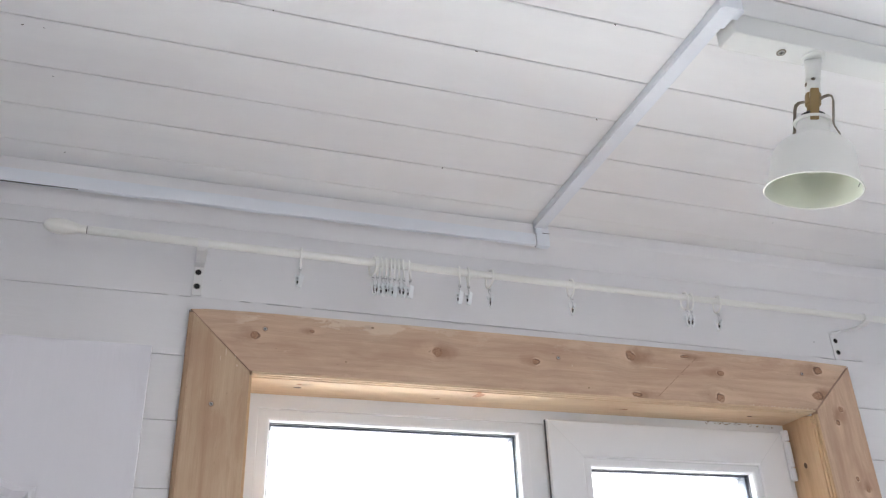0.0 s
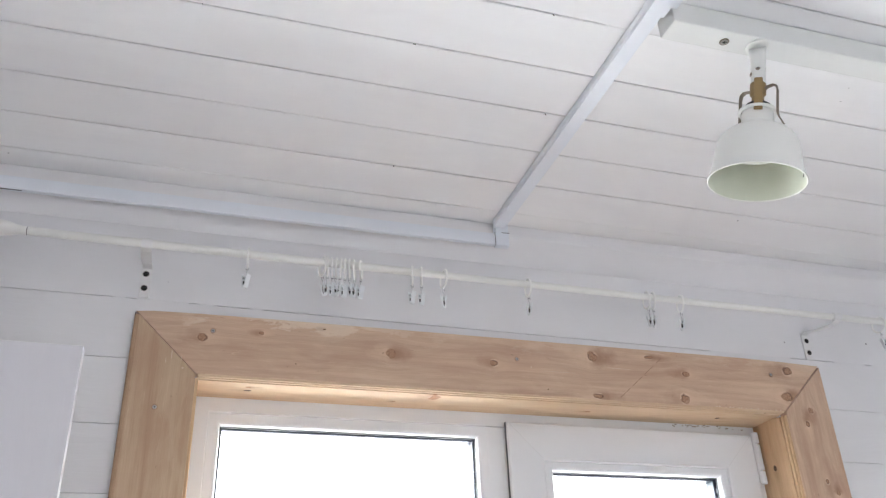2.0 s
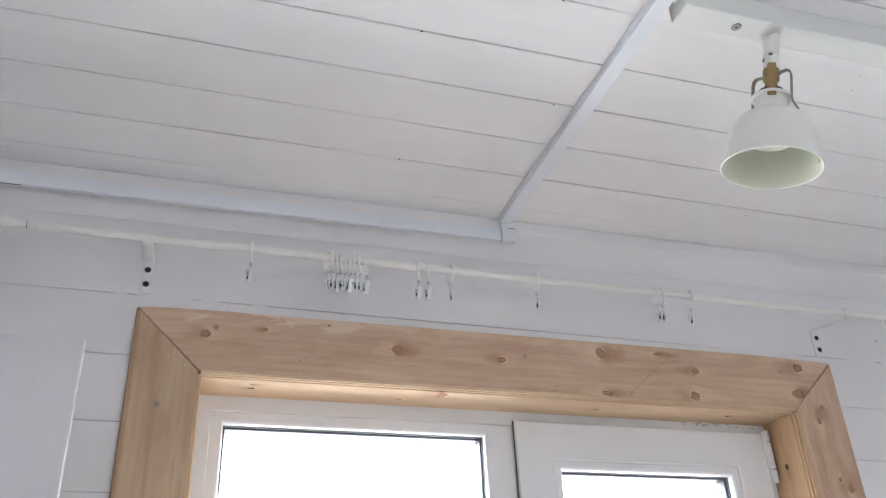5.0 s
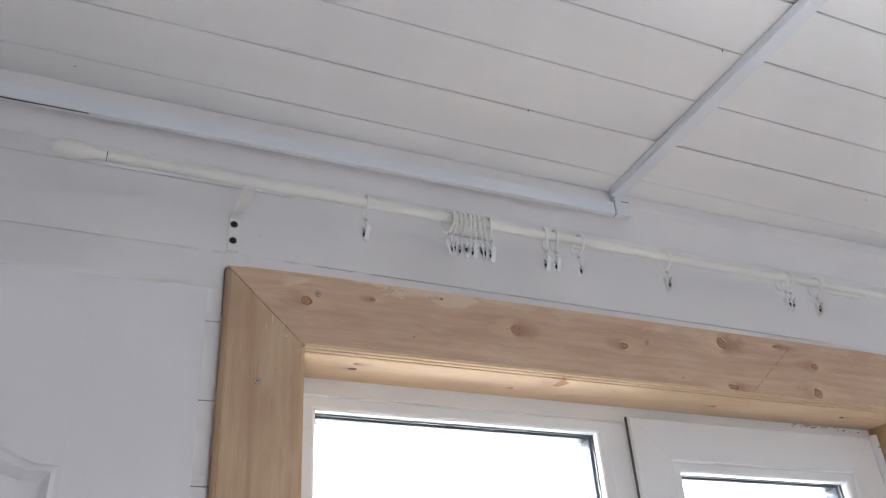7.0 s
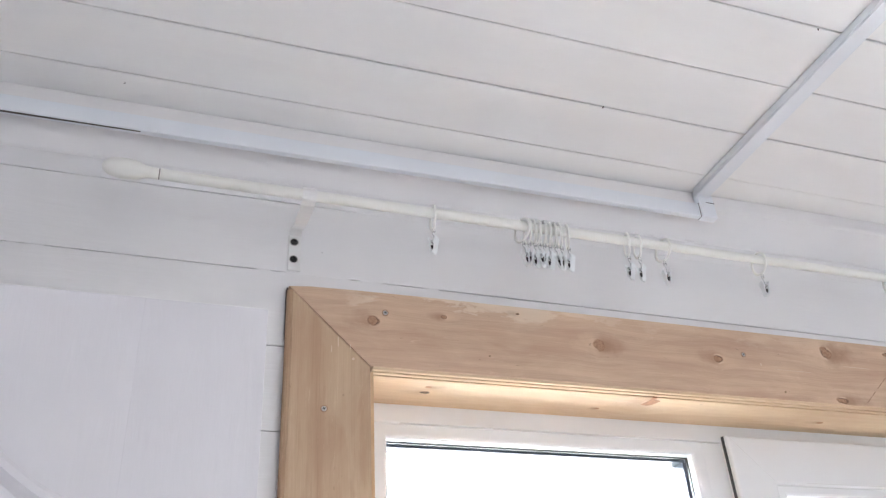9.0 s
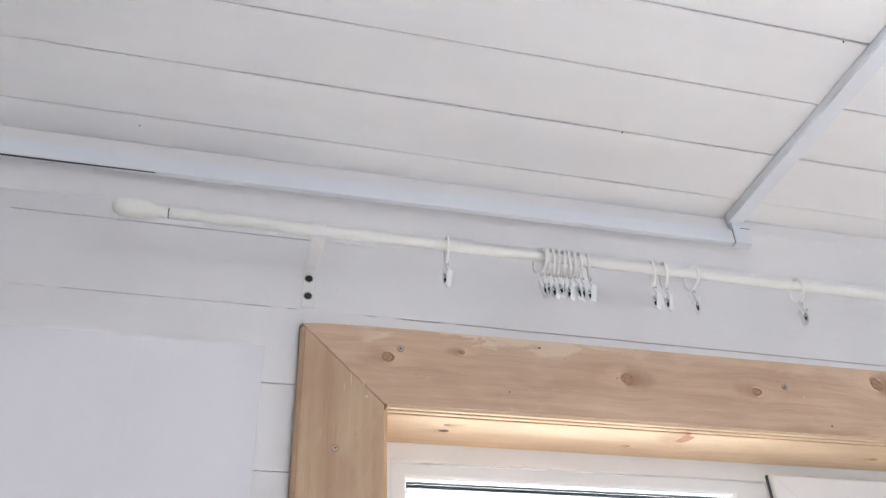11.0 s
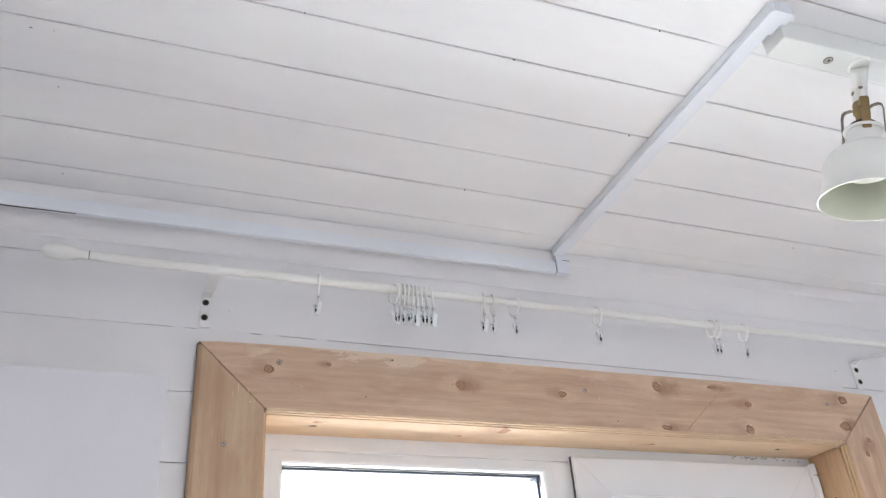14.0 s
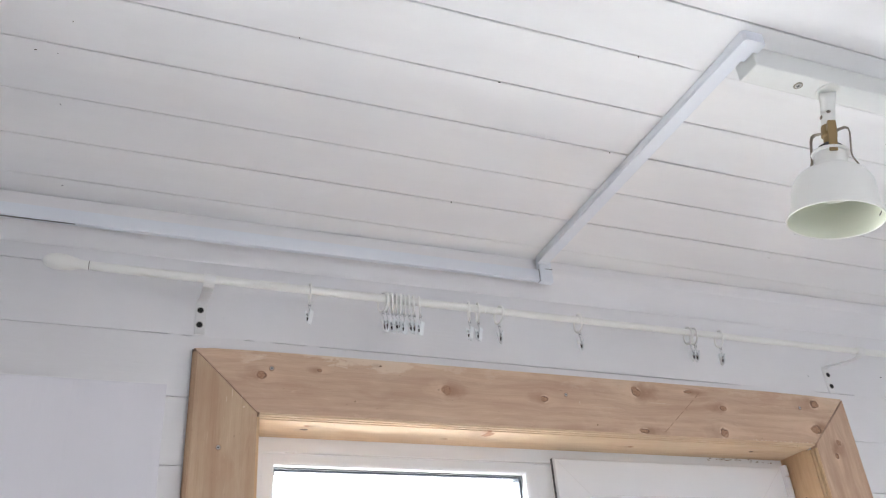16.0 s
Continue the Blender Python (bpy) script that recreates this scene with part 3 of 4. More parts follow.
# old foam crumbs along the top of the sash
crumbs = bmesh.new()
rnd = random.Random(4)
for k in range(26):
    x = 1.25 + 0.18 * rnd.random()
    r = 0.0007 + 0.0014 * rnd.random()
    made = bmesh.ops.create_icosphere(crumbs, subdivisions=1, radius=r, matrix=Matrix.Translation((x, 1.684 + 0.005 * rnd.random(), 2.053 - 0.006 * rnd.random())) @ Matrix.Diagonal((1.8, 0.8, 0.8, 1)))
    for v in made["verts"]:
        v.co += Vector((rnd.uniform(-1, 1), rnd.uniform(-1, 1), rnd.uniform(-1, 1))) * 0.0008
part("foam_crumbs", crumbs, CRUMB, window)


def screw(place, normal, r, mat, parent, slot=True):
    """A countersunk screw head with a cross slot."""
    m = Matrix.Translation(place) @ Vector(normal).to_track_quat("Z", "Y").to_matrix().to_4x4()
    b = lathe(bmesh.new(), [(r * 1.0, -0.0005), (r, 0.0003), (r * 0.8, 0.0011), (r * 0.35, 0.0012), (r * 0.2, 0.0002), (0, 0.0002)], m, 16)
    head = part("screw", b, mat, parent, smooth=False)
    if r > 0.002:
        for w, h in ((r * 0.62, r * 0.13), (r * 0.13, r * 0.62)):
            cross = box(bmesh.new(), -w, w, -h, h, 0.0009, 0.0014)
            bmesh.ops.transform(cross, matrix=m @ pose(0, 0, 0, 0, 0, 25), verts=cross.verts)
            part("slot", cross, SOCKET_BLACK, head, "dark cross slot")
        part("recess", lathe(bmesh.new(), [(r * 1.02, -0.0004), (r * 1.35, -0.0004), (r * 1.35, 0.0006), (r * 1.02, 0.0006)], m, 16), MARK if mat is STEEL and parent is window else GREY_METAL, head, "dark edge of the screw hole")
    return head


for x, z, r in ((0.154, 1.994, 0.0036), (0.838, 2.133, 0.0034), (0.239, 2.143, 0.0036), (1.447, 2.142, 0.0034), (0.393, 2.090, 0.0014), (0.901, 2.073, 0.0016), (0.445, 2.164, 0.0013)):
    screw((x, FRONT - 0.0004, z), (0, -1, 0), r, STEEL if r > 0.002 else FOAM, window)

# torn splinters where the moulded edge was cut into the corner, and old dents
rnd = random.Random(9)
for k in range(16):
    x = 1.285 + 0.172 * (k + 0.6 * rnd.random()) / 16
    w, h = rnd.uniform(0.003, 0.008), rnd.uniform(0.0012, 0.0034)
    b = prism(bmesh.new(), [(x, IZ1 + 0.0042), (x + w, IZ1 + 0.0044), (x + w * rnd.uniform(0.3, 0.8), IZ1 + 0.0044 + h)], lambda a, c: Vector((a, FRONT - 0.0005, c)), (0, 0.0010, 0))
    part("splinter", b, SPLINTER, window, "pale torn wood fibre")
for x, z, w, h in ((0.172, 2.092, 0.0016, 0.016), (0.189, 2.086, 0.0014, 0.009), (0.193, 2.068, 0.0040, 0.0040), (0.163, 2.080, 0.0012, 0.011), (0.868, 2.118, 0.0022, 0.0060), (1.066, 2.129, 0.060, 0.0012), (0.930, 2.112, 0.075, 0.0009)):
    out = [(x + w / 2 * math.cos(a), z + h / 2 * math.sin(a)) for a in (2 * math.pi * j / 10 for j in range(10))]
    part("dent", prism(bmesh.new(), out, lambda a, c: Vector((a, FRONT - 0.0002, c)), (0, 0.0006, 0)), SPLINTER, window, "pale scratch in the wood")

mark = bmesh.new()
for k in range(7):
    u0, u1 = k / 5 + 0.01, k / 5 + (0.12 if k % 2 else 0.18)
    p, q = ((1.062 + 0.080 * u, 2.066 + 0.068 * u) for u in (u0, u1))
    prism(mark, [(p[0], p[1]), (p[0] + 0.0015, p[1] - 0.0006), (q[0] + 0.0012, q[1] - 0.0005), (q[0], q[1])], lambda a, c: Vector((a, FRONT - 0.0003, c)), (0, 0.0005, 0))
part("saw_mark", mark, MARK, window, "faint brown saw mark")

# ---- cable duct ----
duct = tagged(empty("cable_duct", (0.806, 1.54, 2.37)), "bluish white plastic cable duct along wall and ceiling", "cable duct")
part("wall_run", boxed(X0 + 0.002, 0.796, 1.533, 1.5432, 2.371, 2.398, 0.0015), DUCT_PLASTIC, duct)
elbow = bmesh.new()
box(elbow, 0.7945, 0.8245, 1.5300, 1.5440, 2.3685, H - 0.0005, 0.0015)
box(elbow, 0.7950, 0.8240, 1.5292, 1.5310, 2.3690, 2.3990, 0.0008)
part("wall_elbow", elbow, DUCT_PLASTIC, duct)
part("elbow_seam", boxed(0.7938, 0.7946, 1.5324, 1.5430, 2.3706, 2.3985), JOINT_DARK, duct)
part("elbow_seam", boxed(0.808, 0.8249, 1.5288, 1.5302, 2.3990, 2.3997), JOINT_DARK, duct)
part("ceiling_run", boxed(0.7905, 0.8172, 0.868, 1.534, H - 0.0165, H - 0.0005, 0.0015), DUCT_PLASTIC, duct)
part("lid_edge", boxed(0.7895, 0.7906, 0.868, 1.530, H - 0.0125, H - 0.0012), DUCT_PLASTIC, duct)
cap = bmesh.new()
prism(cap, [(0.788, 0.874), (0.788, 0.836), (0.792, 0.831), (0.824, 0.831), (0.8275, 0.835), (0.8275, 0.8525), (0.8190, 0.8525), (0.8190, 0.874)], lambda a, b: Vector((a, b, H - 0.0195)), (0, 0, 0.019))
part("end_elbow", cap, DUCT_PLASTIC, duct)

# dark sliver standing in for the shade where the duct hangs loose
part("loose_gap_shade", prism(bmesh.new(), [(-0.60, 2.3688), (-0.28, 2.3694), (-0.12, 2.3707), (-0.60, 2.3707)], lambda a, b: Vector((a, 1.5345, b)), (0, 0.0025, 0)), JOINT_DARK, duct, "dark strip painted as shade in the gap under the loose duct")

# ---- lamp on its batten ----
batten = tagged(empty("lamp_batten", (1.2, 0.873, H)), "cream painted wooden batten fixed to the ceiling", "batten")
part("batten", boxed(0.8225, 1.75, 0.8555, 0.8965, 2.389, H - 0.0005, 0.002), BATTEN_PAINT, batten)
screw((0.920, 0.877, 2.3888), (0, 0, -1), 0.0055, STEEL, batten)

FOOT, RIM = Vector((0.9900, 0.8891, 2.3927)), Vector((0.9640, 0.9307, 2.1796))
AXIS = (RIM - FOOT).normalized()
lm = Matrix.Translation(FOOT) @ AXIS.to_track_quat("Z", "X").to_matrix().to_4x4()
base = Vector((0.9755, 0.8735, 2.389))
fm = Matrix.Translation(base) @ pose(0, 0, 0, 180, 0, 0)
lamp = tagged(empty("ceiling_lamp", FOOT), "white enamel bell lamp with brass joint under the batten", "lamp")
FACE = lm.to_3x3().inverted() @ Vector((-0.72, -0.69, 0))
TURNED = math.degrees(math.atan2(FACE.y, FACE.x))
part("flange", lathe(bmesh.new(), [(0, -0.002), (0.0172, -0.002), (0.0172, 0.0014), (0.0164, 0.0024), (0.0126, 0.0030), (0, 0.0030)], fm, 32), ENAMEL, lamp, smooth=False)
neck = [base + (lm @ Vector((0, 0, 0.030)) - base) * u - Vector((0, 0, 0.001)) for u in (0.05, 0.35, 0.7, 1.0)]
part("neck", tube(bmesh.new(), neck, [0.0128, 0.0122, 0.0110, 0.0104], 28), ENAMEL, lamp, smooth=True)
part("swivel", lathe(bmesh.new(), [(0, 0.027), (0.0108, 0.027), (0.0113, 0.0285), (0.0113, 0.0330), (0.0106, 0.0345), (0.0110, 0.058), (0, 0.058)], lm, 32), ENAMEL, lamp, smooth=False)
for a, h in ((radians(TURNED - 8), 0.0335), (radians(TURNED + 62), 0.0400)):
    d = lm.to_3x3() @ Vector((math.cos(a), math.sin(a), 0))
    screw(lm @ Vector((0, 0, h)) + d * 0.0109, d, 0.0026, GREY_METAL, lamp)
part("joint", lathe(bmesh.new(), [(0, 0.056), (0.0114, 0.056), (0.0118, 0.058), (0.0118, 0.074), (0.009, 0.077), (0.009, 0.098), (0, 0.098)], lm, 24), BRASS, lamp, "aged brass joint")
tongue = box(bmesh.new(), -0.0062, 0.0062, -0.0262, -0.0238, 0.062, 0.113, 0.001)
box(tongue, -0.0062, 0.0062, -0.0250, -0.006, 0.0575, 0.070, 0.002)
bmesh.ops.transform(tongue, matrix=lm @ pose(0, 0, 0, 0, 0, TURNED + 90 - 12), verts=tongue.verts)
part("brass_tongue", tongue, BRASS, lamp, "aged brass tongue")
part("socket", lathe(bmesh.new(), [(0, 0.089), (0.012, 0.089), (0.0185, 0.094), (0.0205, 0.102), (0.0205, 0.112), (0, 0.112)], lm, 32), SOCKET_BLACK, lamp, "black lamp socket", smooth=False)
part("collar", lathe(bmesh.new(), [(0.0240, 0.1030), (0.0276, 0.1030), (0.0287, 0.1052), (0.0276, 0.1075), (0.0240, 0.1075), (0.0240, 0.1030)], lm, 40), ENAMEL, lamp, smooth=False)
for a in (radians(TURNED - 78), radians(TURNED + 112)):
    arm = [(0.008, 0.062), (0.015, 0.058), (0.023, 0.057), (0.0280, 0.060), (0.0298, 0.068), (0.0298, 0.088), (0.0298, 0.100), (0.0300, 0.106), (0.0315, 0.112), (0.0350, 0.119), (0.0385, 0.126)]
    pts = [lm @ Vector((r * math.cos(a), r * math.sin(a), h + 0.006)) for r, h in arm]
    across = lm.to_3x3() @ Vector((-math.sin(a), math.cos(a), 0))
    part("clamp_arm", tube(bmesh.new(), pts, 0.0012, 8, flat=3.6, up=across), GREY_METAL, lamp, "dull metal clamp arm")
outer = [(0.0225, 0.1050), (0.0235, 0.109), (0.0235, 0.126), (0.0262, 0.131), (0.0373, 0.1365), (0.0470, 0.143), (0.0537, 0.150), (0.0580, 0.159), (0.0603, 0.170), (0.0615, 0.183), (0.0630, 0.196), (0.0656, 0.208), (0.0684, 0.2165), (0.0691, 0.2188), (0.0684, 0.2200)]
inner = [(r - 0.0016, h + 0.0012) for r, h in outer[::-1][2:]]
bm = lathe(bmesh.new(), outer + inner, lm, 64)
bm.faces.ensure_lookup_table()
for f in bm.faces[(len(outer) - 1) * 64:]:
    f.material_index = 1
part("shade", bm, (ENAMEL, ENAMEL_IN), lamp, "white enamel bell shade, cream inside", smooth=True)
# rolled rim in a paler enamel: the light on its edge is in the colour
part("rim", tube(bmesh.new(), [lm @ Vector((0.0686 * math.cos(a), 0.0686 * math.sin(a), 0.2192)) for a in (2 * math.pi * k / 72 for k in range(72))], 0.0013, 10, True, up=AXIS), RIM_LIT_ENAMEL, lamp, "rolled rim, coloured paler for the light it catches", smooth=True)
# reflector bulb with a broad flat face
part("bulb", lathe(bmesh.new(), [(0, 0.109), (0.013, 0.110), (0.0135, 0.126), (0.018, 0.138), (0.026, 0.155), (0.0305, 0.168), (0.0318, 0.1735), (0.0310, 0.1760), (0.0296, 0.1762), (0.0285, 0.1752), (0.012, 0.1768), (0, 0.1772)], lm, 40), BULB, lamp, "opal reflector bulb", smooth=True)
# small stamped marks inside the rim, too small to read
for k in range(3):
    a = radians(TURNED - 98 - 4.5 * k)
    c = Vector((0.0632 * math.cos(a), 0.0632 * math.sin(a), 0.207))
    b = box(bmesh.new(), -0.0004, 0.0004, -0.0014, 0.0014, -0.002, 0.002)
    bmesh.ops.transform(b, matrix=lm @ Matrix.Translation(c) @ pose(0, 0, 0, 0, -12, math.degrees(a)), verts=b.verts)
    part("stamp_mark", b, SOCKET_BLACK, lamp, "small dark stamped mark")

# ---- curtain rod ----
RY, RZ0, RZ1 = 1.478, 2.260, 2.2535


def rod_z(x):
    return RZ0 + (RZ1 - RZ0) * (x - 0.0) / 1.57


rod = tagged(empty("curtain_rod", (0.84, RY, 2.257)), "cream white metal curtain rod with rounded finials above window", "curtain rod")


def bar(x0, x1, r, name):
    return part(name, tube(bmesh.new(), [(x, RY, rod_z(x)) for x in (x0, x0 + 0.002, x1 - 0.002, x1)], [r * 0.9, r, r, r * 0.9], 20), ROD_PAINT, rod, smooth=True)


bar(-0.0835, 0.63, 0.0075, "rod_sleeve")
bar(0.60, 1.568, 0.0068, "rod_tube")
bar(1.568, 1.715, 0.0076, "rod_sleeve")
part("end_seam", lathe(bmesh.new(), [(0.0066, -0.0006), (0.0073, -0.0006), (0.0073, 0.0006), (0.0066, 0.0006)], Matrix.Translation((-0.0842, RY, rod_z(-0.084))) @ pose(0, 0, 0, 0, 90, 0), 20), JOINT_DARK, rod)
fin = [(0.0, -0.002), (0.0072, -0.002), (0.0074, 0.010), (0.0085, 0.016), (0.0115, 0.026), (0.0136, 0.038), (0.0135, 0.050), (0.0110, 0.061), (0.0062, 0.068), (0.0, 0.070)]
part("finial", lathe(bmesh.new(), fin, Matrix.Translation((-0.0845, RY, rod_z(-0.085))) @ pose(0, 0, 0, 0, -88, 0), 28), ROD_PAINT, rod, "rounded cream finial", smooth=True)
part("finial", lathe(bmesh.new(), fin, Matrix.Translation((1.716, RY, rod_z(1.716))) @ pose(0, 0, 0, 0, 90, 0), 28), ROD_PAINT, rod, "rounded cream finial", smooth=True)

for bx, z0, z1, off in ((0.1095, 2.2045, 2.2690, -0.001), (1.5785, 2.1915, 2.2590, 0.003)):
    rail = tagged(empty("rod_bracket", (bx, 1.59, z0)), "white metal rod bracket with two black screws", "bracket", "rod brackets")
    b = box(bmesh.new(), bx - 0.0092, bx + 0.0092, 1.5872, 1.5905, z0, z1, 0.0012)
    part("wall_plate", b, PLATE_PAINT, rail)
    zr = rod_z(bx)
    arm = [(1.588, z1 - 0.006), (1.580, z1 - 0.002), (1.572, z1 - 0.0022), (1.545, zr - 0.004), (1.505, zr - 0.0105), (RY + 0.008, zr - 0.0115)]
    arm += [(RY + 0.0095 * math.cos(a), zr + 0.0095 * math.sin(a)) for a in (-1.3, -1.6, -2.0, -2.5, -3.14, -3.6, -4.0, -4.5)]
    strap, shift = bmesh.new(), 0.0006
    rows = []
    for k, (y, z) in enumerate(arm):
        ya, za = arm[max(k - 1, 0)]
        yb, zb = arm[min(k + 1, len(arm) - 1)]
        n = Vector((0, zb - za, ya - yb)).normalized() * shift
        half = 0.0086 if k < 4 else 0.0094
        rows.append([strap.verts.new(Vector((bx + s_ * half, y, z)) + n * q) for s_, q in ((-1, -1), (1, -1), (1, 1), (-1, 1))])
    for p, q in zip(rows, rows[1:]):
        for j in range(4):
            strap.faces.new((p[j], p[(j + 1) % 4], q[(j + 1) % 4], q[j]))
    strap.faces.new(rows[0])
    strap.faces.new(rows[-1][::-1])
    part("arm", strap, PLATE_PAINT, rail)
    for z in (z0 + 0.0185, z0 + 0.0475):
        place = Matrix.Translation((bx + off, 1.5874, z)) @ pose(0, 0, 0, 90, 0, 0)
        part("screw", lathe(bmesh.new(), [(0.0053, 0), (0.0053, 0.0010), (0.0040, 0.0024), (0.0022, 0.0028), (0.0017, 0.0012), (0, 0.0012)], place, 20), BLACK, rail, "black screw head")
        part("washer", lathe(bmesh.new(), [(0.0054, 0.0002), (0.0066, 0.0002), (0.0066, 0.0007), (0.0054, 0.0009)], place, 20), STEEL, rail, "thin steel washer")


# ---- curtain rings with clips ----
def curtain_ring(clip_turn, tip):
    """Ring, wire hook and a sprung clip: two pressed jaws, pinched at the top, open at the sides."""
    r = tagged(empty("curtain_ring"), "cream plastic curtain ring with a metal clip on rod", "curtain ring", "curtain rings on the rod")
    R, q = 0.0176, 0.0022
    low = -R - q
    part("ring", tube(bmesh.new(), [(0, R * math.cos(a), R * math.sin(a)) for a in (2 * math.pi * k / 36 for k in range(36))], q, 10, True, flat=0.8, up=Vector((1, 0, 0))), RING_PLASTIC, r, smooth=True)
    part("screw_eye", tube(bmesh.new(), [(0.0024 * math.cos(a), 0, low - 0.0018 + 0.0028 * math.sin(a)) for a in (2 * math.pi * k / 14 for k in range(14))], 0.0005, 6, True, up=Vector((0, 1, 0))), CHROME, r, "thin wire eye", smooth=True)
    top, foot = low - 0.0150, low - 0.0388
    turned = pose(0, 0, 0, 0, 0, clip_turn) @ Matrix.Translation((0, 0, low - 0.003)) @ pose(0, 0, 0, tip, tip * 0.4, 0) @ Matrix.Translation((0, 0, -low + 0.003))
    hook = [(0, 0.0024 * math.sin(a), low - 0.0050 + 0.0026 * math.cos(a)) for a in (-2.2, -1.2, 0.0, 1.2, 2.2)] + [(0, 0.0006, low - 0.0090), (0, -0.0006, low - 0.0120), (0, 0.0, top - 0.006)]
    part("hook", tube(bmesh.new(), [turned @ Vector(p) for p in hook], 0.00055, 6, up=Vector((1, 0, 0))), CHROME, r, "thin wire hook", smooth=True)
    for s_ in (-1, 1):
        b = bmesh.new()
        prism(b, [(s_ * 0.0050, top + 0.0012), (s_ * 0.0060, top + 0.0014), (s_ * 0.0062, top - 0.002), (s_ * 0.0046, top - 0.009), (s_ * 0.0034, foot + 0.004), (s_ * 0.0014, foot), (s_ * 0.0003, foot), (s_ * 0.0026, foot + 0.005), (s_ * 0.0036, top - 0.009), (s_ * 0.0052, top - 0.002)],
              lambda a, c: Vector((-0.0052, a, c)), (0.0104, 0, 0))
        # folded cheeks beside the spring
        for x in (-0.0052, 0.0044):
            prism(b, [(s_ * 0.0050, top - 0.003), (s_ * 0.0012, top - 0.0075), (s_ * 0.0034, top - 0.013)], lambda a, c: Vector((x, a, c)), (0.0008, 0, 0))
        bmesh.ops.transform(b, matrix=turned, verts=b.verts)
        part("clip_jaw", b, CLIP_WHITE, r, "bright metal clip jaw")
    part("spring", tube(bmesh.new(), [turned @ Vector((-0.0056, 0, top - 0.0075)), turned @ Vector((0.0056, 0, top - 0.0075))], 0.0021, 12), CHROME, r, "coiled steel spring")
    inside = prism(bmesh.new(), [(-0.0014, top - 0.0130), (0.0014, top - 0.0130), (0.0005, foot + 0.0045), (-0.0005, foot + 0.0045)], lambda a, c: Vector((-0.0047, a, c)), (0.0094, 0, 0))
    bmesh.ops.transform(inside, matrix=turned, verts=inside.verts)
    part("clip_inside", inside, BLACK, r, "dark rubber inside the clip")
    return r


# (x, turn of the ring, which of the three hanging clips)
SPOTS = [(0.2855, -8, 0), (0.422, 12, 1), (0.431, -8, 2), (0.4395, -10, 0), (0.4475, -12, 1), (0.456, -12, 2), (0.4645, -13, 0), (0.473, -14, 1), (0.482, -15, 2), (0.4945, -22, 0)]
SPOTS += [(0.595, -18, 0), (0.613, -12, 0), (0.658, 4, 1), (0.834, -2, 2), (1.100, -9, 2), (1.114, -12, 2), (1.180, -7, 2), (1.694, 6, 1)]
masters = {}
rnd = random.Random(11)
for x, turn, style in SPOTS:
    m = pose(x, RY, rod_z(x) + 0.0072 - 0.0154, rnd.uniform(-3, 3), rnd.uniform(-3, 3), turn + rnd.uniform(-2, 2))
    if style not in masters:
        masters[style] = curtain_ring(*((48, 3), (66, -5), (80, 4))[style])
        masters[style].matrix_basis = m
    else:
        copy_thing(masters[style], m)

# ---- open door leaf standing before the wall ----
door = tagged(empty("door_1", (-0.35, 1.377, 0.01)), "white painted panelled door leaf standing open against the wall", "door", kind="structure")
DX0, DX1, DY, DZ = -0.78, 0.050, 1.357, 2.015
SX, SL = -0.074, -0.656
CXD = (SX + SL) / 2


def arch(inset, n=28):
    """The upper line of the panel: square shoulders and a swept arch."""
    half = (SX - SL) / 2 - inset
    pts = []
    for k in range(n + 1):
        u = 1 - 2 * k / n
        a = abs(u)
        rise = 0.0 if a > 0.95 else 0.16 * (0.5 + 0.5 * math.cos(math.pi * a / 0.95)) ** 0.8
        pts.append((CXD + u * half, 1.801 + rise - inset))
    return pts


def panel_ring(i):
    top = arch(i)
    return [(SX - i, 1.10 + i)] + top + [(SL + i, 1.10 + i)]


bm = bmesh.new()
layers = [(0.0, 0.0), (0.003, -0.003), (0.008, -0.004), (0.012, 0.001), (0.0155, 0.006), (0.018, 0.0065), (0.045, 0.0065), (0.062, 0.001), (0.066, 0.0008)]
loops = [[bm.verts.new((x, DY + d, z)) for x, z in panel_ring(i)] for i, d in layers]
for a, b in zip(loops, loops[1:]):
    for k in range(len(a)):
        j = (k + 1) % len(a)
        bm.faces.new((a[k], a[j], b[j], b[k]))
bm.faces.new(loops[-1])
part("panel", bm, DOOR_PAINT, door, smooth=False)
rail = [(SX, DZ)] + arch(0.0) + [(SL, DZ)]
part("top_rail", prism(bmesh.new(), rail, lambda a, c: Vector((a, DY, c)), (0, 0.020, 0)), DOOR_PAINT, door)
part("stile", boxed(SX, DX1, DY - 0.00015, DY + 0.021, 0.01, DZ, 0.00012, 1), DOOR_PAINT, door)
part("stile", boxed(DX0, SL - 0.0002, DY, DY + 0.021, 0.01, DZ, 0.0015), DOOR_PAINT, door)
part("bottom_rail", boxed(SL, SX, DY + 0.0004, DY + 0.020, 0.01, 1.10), DOOR_PAINT, door)
part("core", boxed(SL, SX, DY + 0.020, DY + 0.0215, 0.01, DZ), DOOR_PAINT, door)

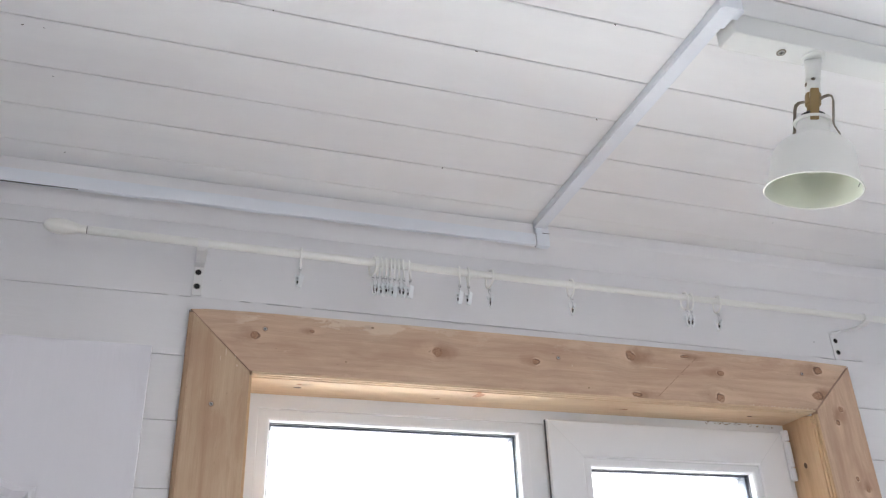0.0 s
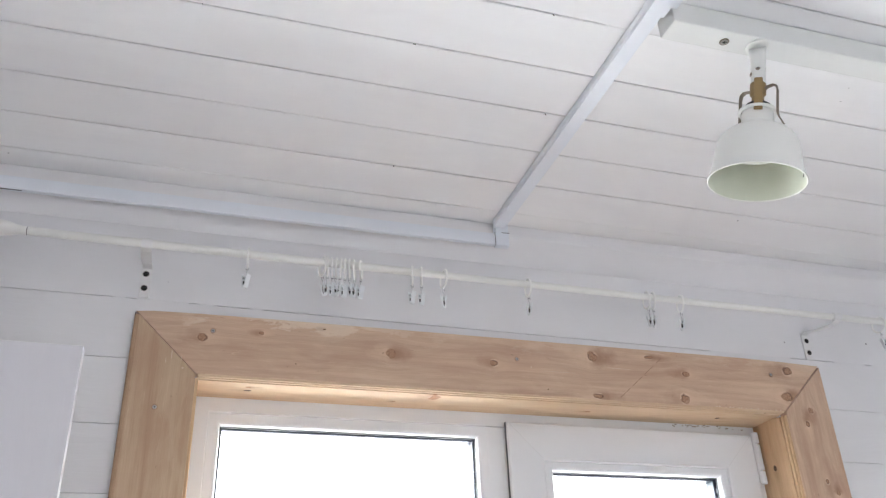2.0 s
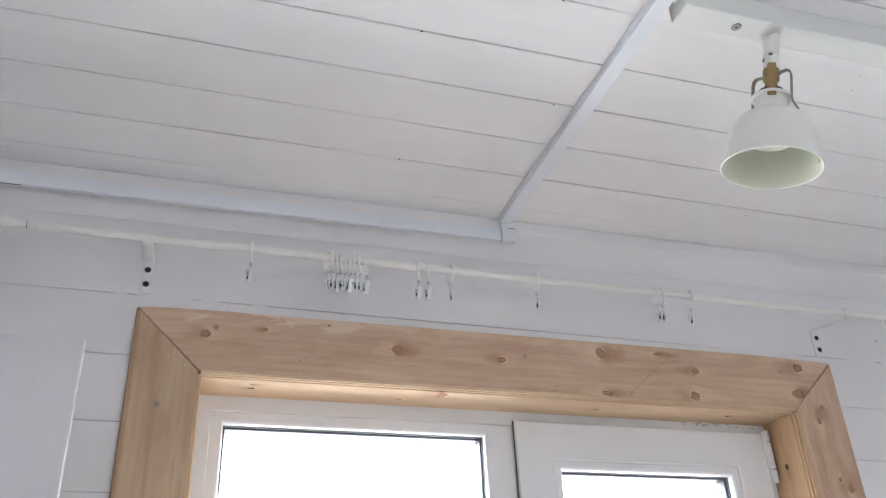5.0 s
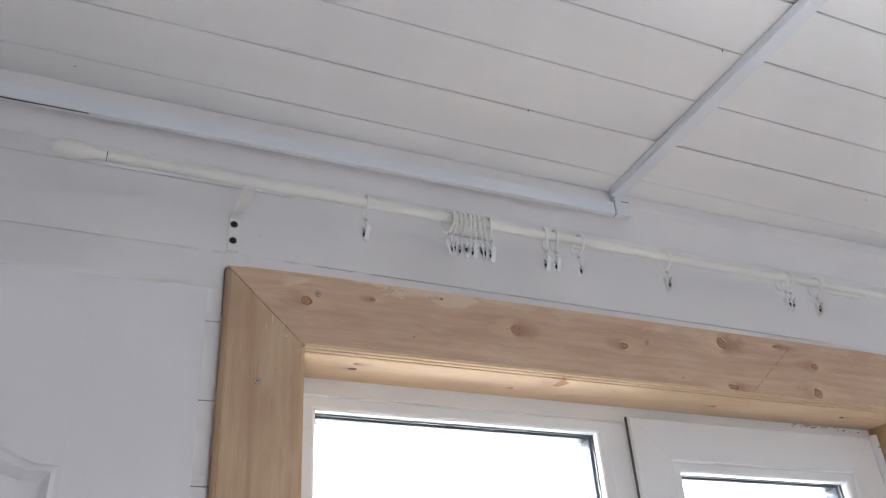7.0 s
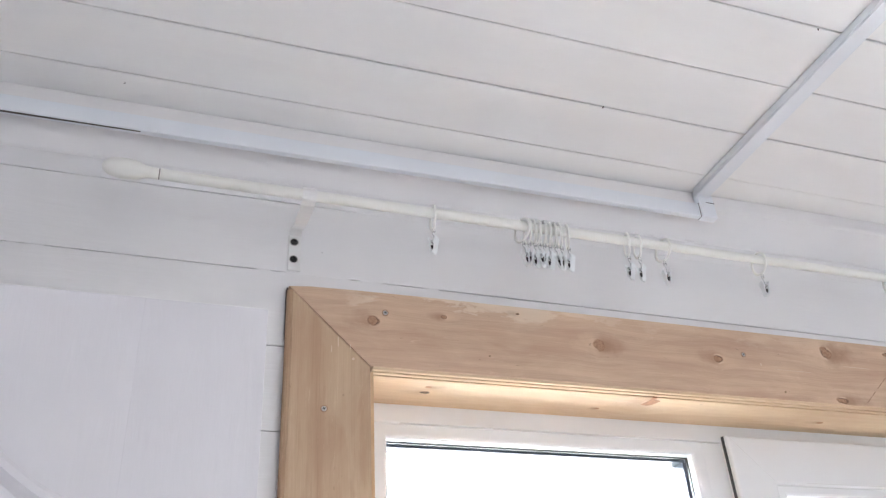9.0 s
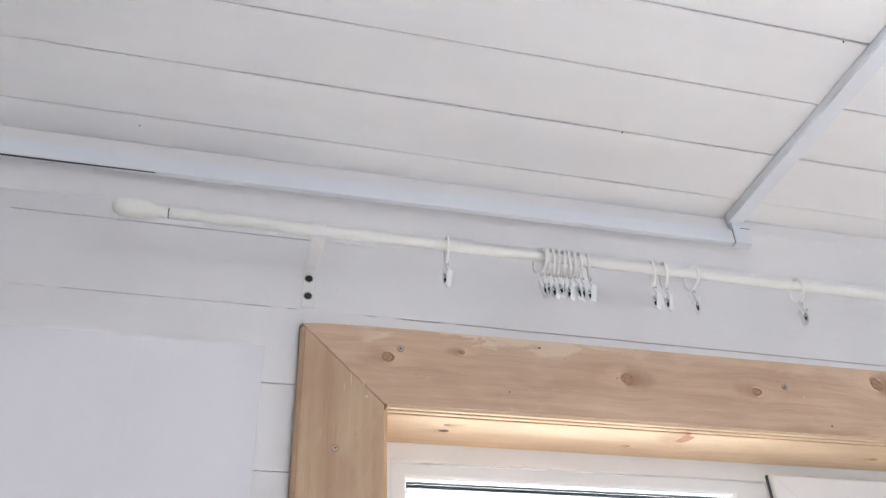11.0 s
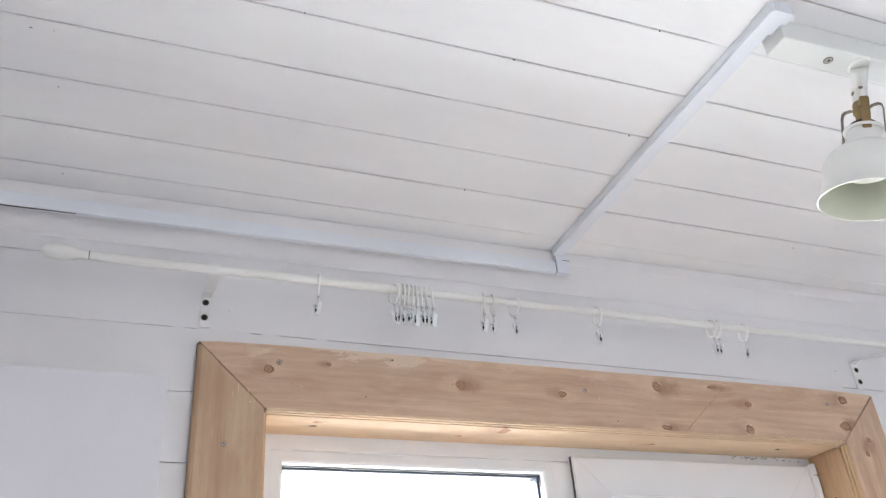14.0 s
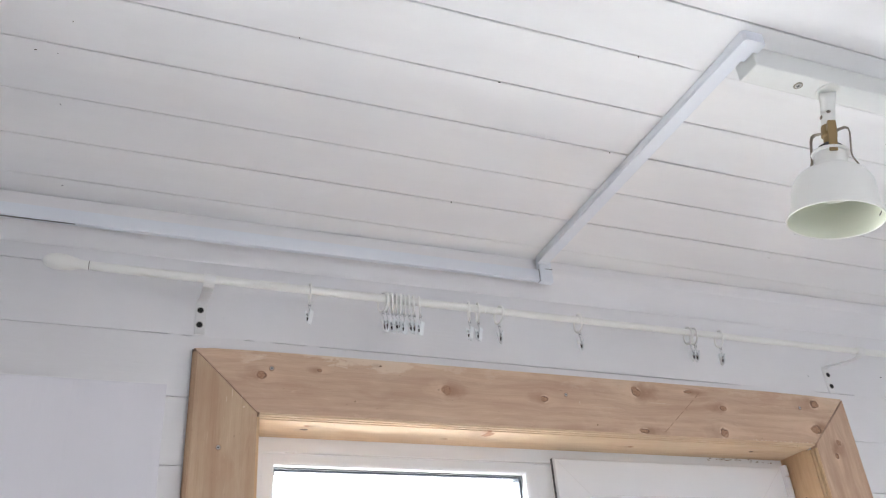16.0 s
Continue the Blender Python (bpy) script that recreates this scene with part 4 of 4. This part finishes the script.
# ---- small marks in the ceiling ----
for k, (x, y, r) in enumerate(((0.484, 1.043, 0.0026), (0.753, 1.158, 0.0026), (0.535, 1.380, 0.0028), (-0.134, 1.096, 0.002), (-0.183, 1.167, 0.0026), (-0.154, 1.166, 0.0018), (-0.151, 1.282, 0.0018),
                          (-0.139, 1.402, 0.0015), (-0.149, 1.506, 0.002), (1.315, 1.407, 0.0026), (0.668, 0.929, 0.0025), (1.302, 1.306, 0.0016), (1.134, 1.447, 0.0014), (1.242, 0.995, 0.002), (1.23, 0.96, 0.002), (0.166, 1.038, 0.002))):
    b = bmesh.new()
    bmesh.ops.create_icosphere(b, subdivisions=2, radius=r * 0.8, matrix=Matrix.Translation((x, y, H + 0.0002)) @ pose(0, 0, 0, 0, 0, 40 * k) @ Matrix.Diagonal((1.3, 0.55, 0.25, 1)))
    part("nail_head", b, JOINT_DARK, ceiling)

for x, z, r in ((1.520, 2.232, 0.0012), (1.757, 2.247, 0.0020), (0.150, 2.241, 0.0006)):
    part("nail_hole", lathe(bmesh.new(), [(0, -0.0004), (r, -0.0004), (r * 0.8, 0.0004), (0, 0.0006)], Matrix.Translation((x, Y1 - 0.0006, z)) @ pose(0, 0, 0, 90, 0, 0), 10), JOINT_DARK, north)

# ---- wall boards ----
LEVELS = [0.0, 0.11] + [1.966 - 0.117 * k for k in range(15, -1, -1)] + [2.0855, 2.2018, 2.3220, H + 0.012]


def joint_gap(k, x):
    """Half the width of the joint under board k: paint has closed it here and there."""
    z = LEVELS[k]
    if z < 0.05 or z > 2.4:
        return 0.0
    closed = noise.noise(Vector((x * 9.0, k * 5.3, 1.7))) + 0.6 * noise.noise(Vector((x * 37.0, k * 3.1, 6.2)))
    wide = 0.00055
    if 2.19 < z < 2.21:
        wide = 0.00055 if x < 0.02 else 0.0009
        limit = 0.02 if 0.02 < x < 0.33 else (0.10 if x > 1.30 else 0.62)
    elif z > 2.3:
        limit = 0.75 if -0.30 < x < 0.20 else -0.55
        wide = 0.0009
    else:
        limit = 0.25
    return 0.0 if closed > limit else gap(x, 40 + k, wide)


def plank(k, x0, x1):
    """One wall board with slightly uneven edges that leave a thin joint; the boards run a little downhill."""
    b = bmesh.new()
    n = max(2, int((x1 - x0) / 0.008)) if LEVELS[k + 1] > 1.7 else max(2, int((x1 - x0) / 0.05))
    lift = 0.0005 * noise.noise(Vector((k * 1.9, x0, 5.0)))
    rows = []
    for j in range(n + 1):
        x = x0 + (x1 - x0) * j / n
        fall = 0.0 if LEVELS[k] < 0.05 else -0.0060 * max(0.0, x - 0.1)
        rise = 0.0 if LEVELS[k + 1] > 2.4 else -0.0060 * max(0.0, x - 0.1)
        lo, hi = LEVELS[k] + fall + joint_gap(k, x), LEVELS[k + 1] + rise - joint_gap(k + 1, x)
        y = Y1 + lift
        rows.append([b.verts.new(p) for p in ((x, y + 0.0155, lo), (x, y + 0.0003, lo), (x, y, lo + 0.0004), (x, y, hi - 0.0004), (x, y + 0.0003, hi), (x, y + 0.0155, hi))])
    for p, q in zip(rows, rows[1:]):
        for j in range(5):
            b.faces.new((p[j], p[j + 1], q[j + 1], q[j]))
    b.faces.new(rows[0])
    b.faces.new(rows[-1][::-1])
    part("plank", b, WALL_PAINT, north)


for k in range(len(LEVELS) - 1):
    if LEVELS[k + 1] > 0.93 and LEVELS[k] < 2.05:
        plank(k, X0, ox0)
        plank(k, ox1, X1)
    else:
        plank(k, X0, X1)
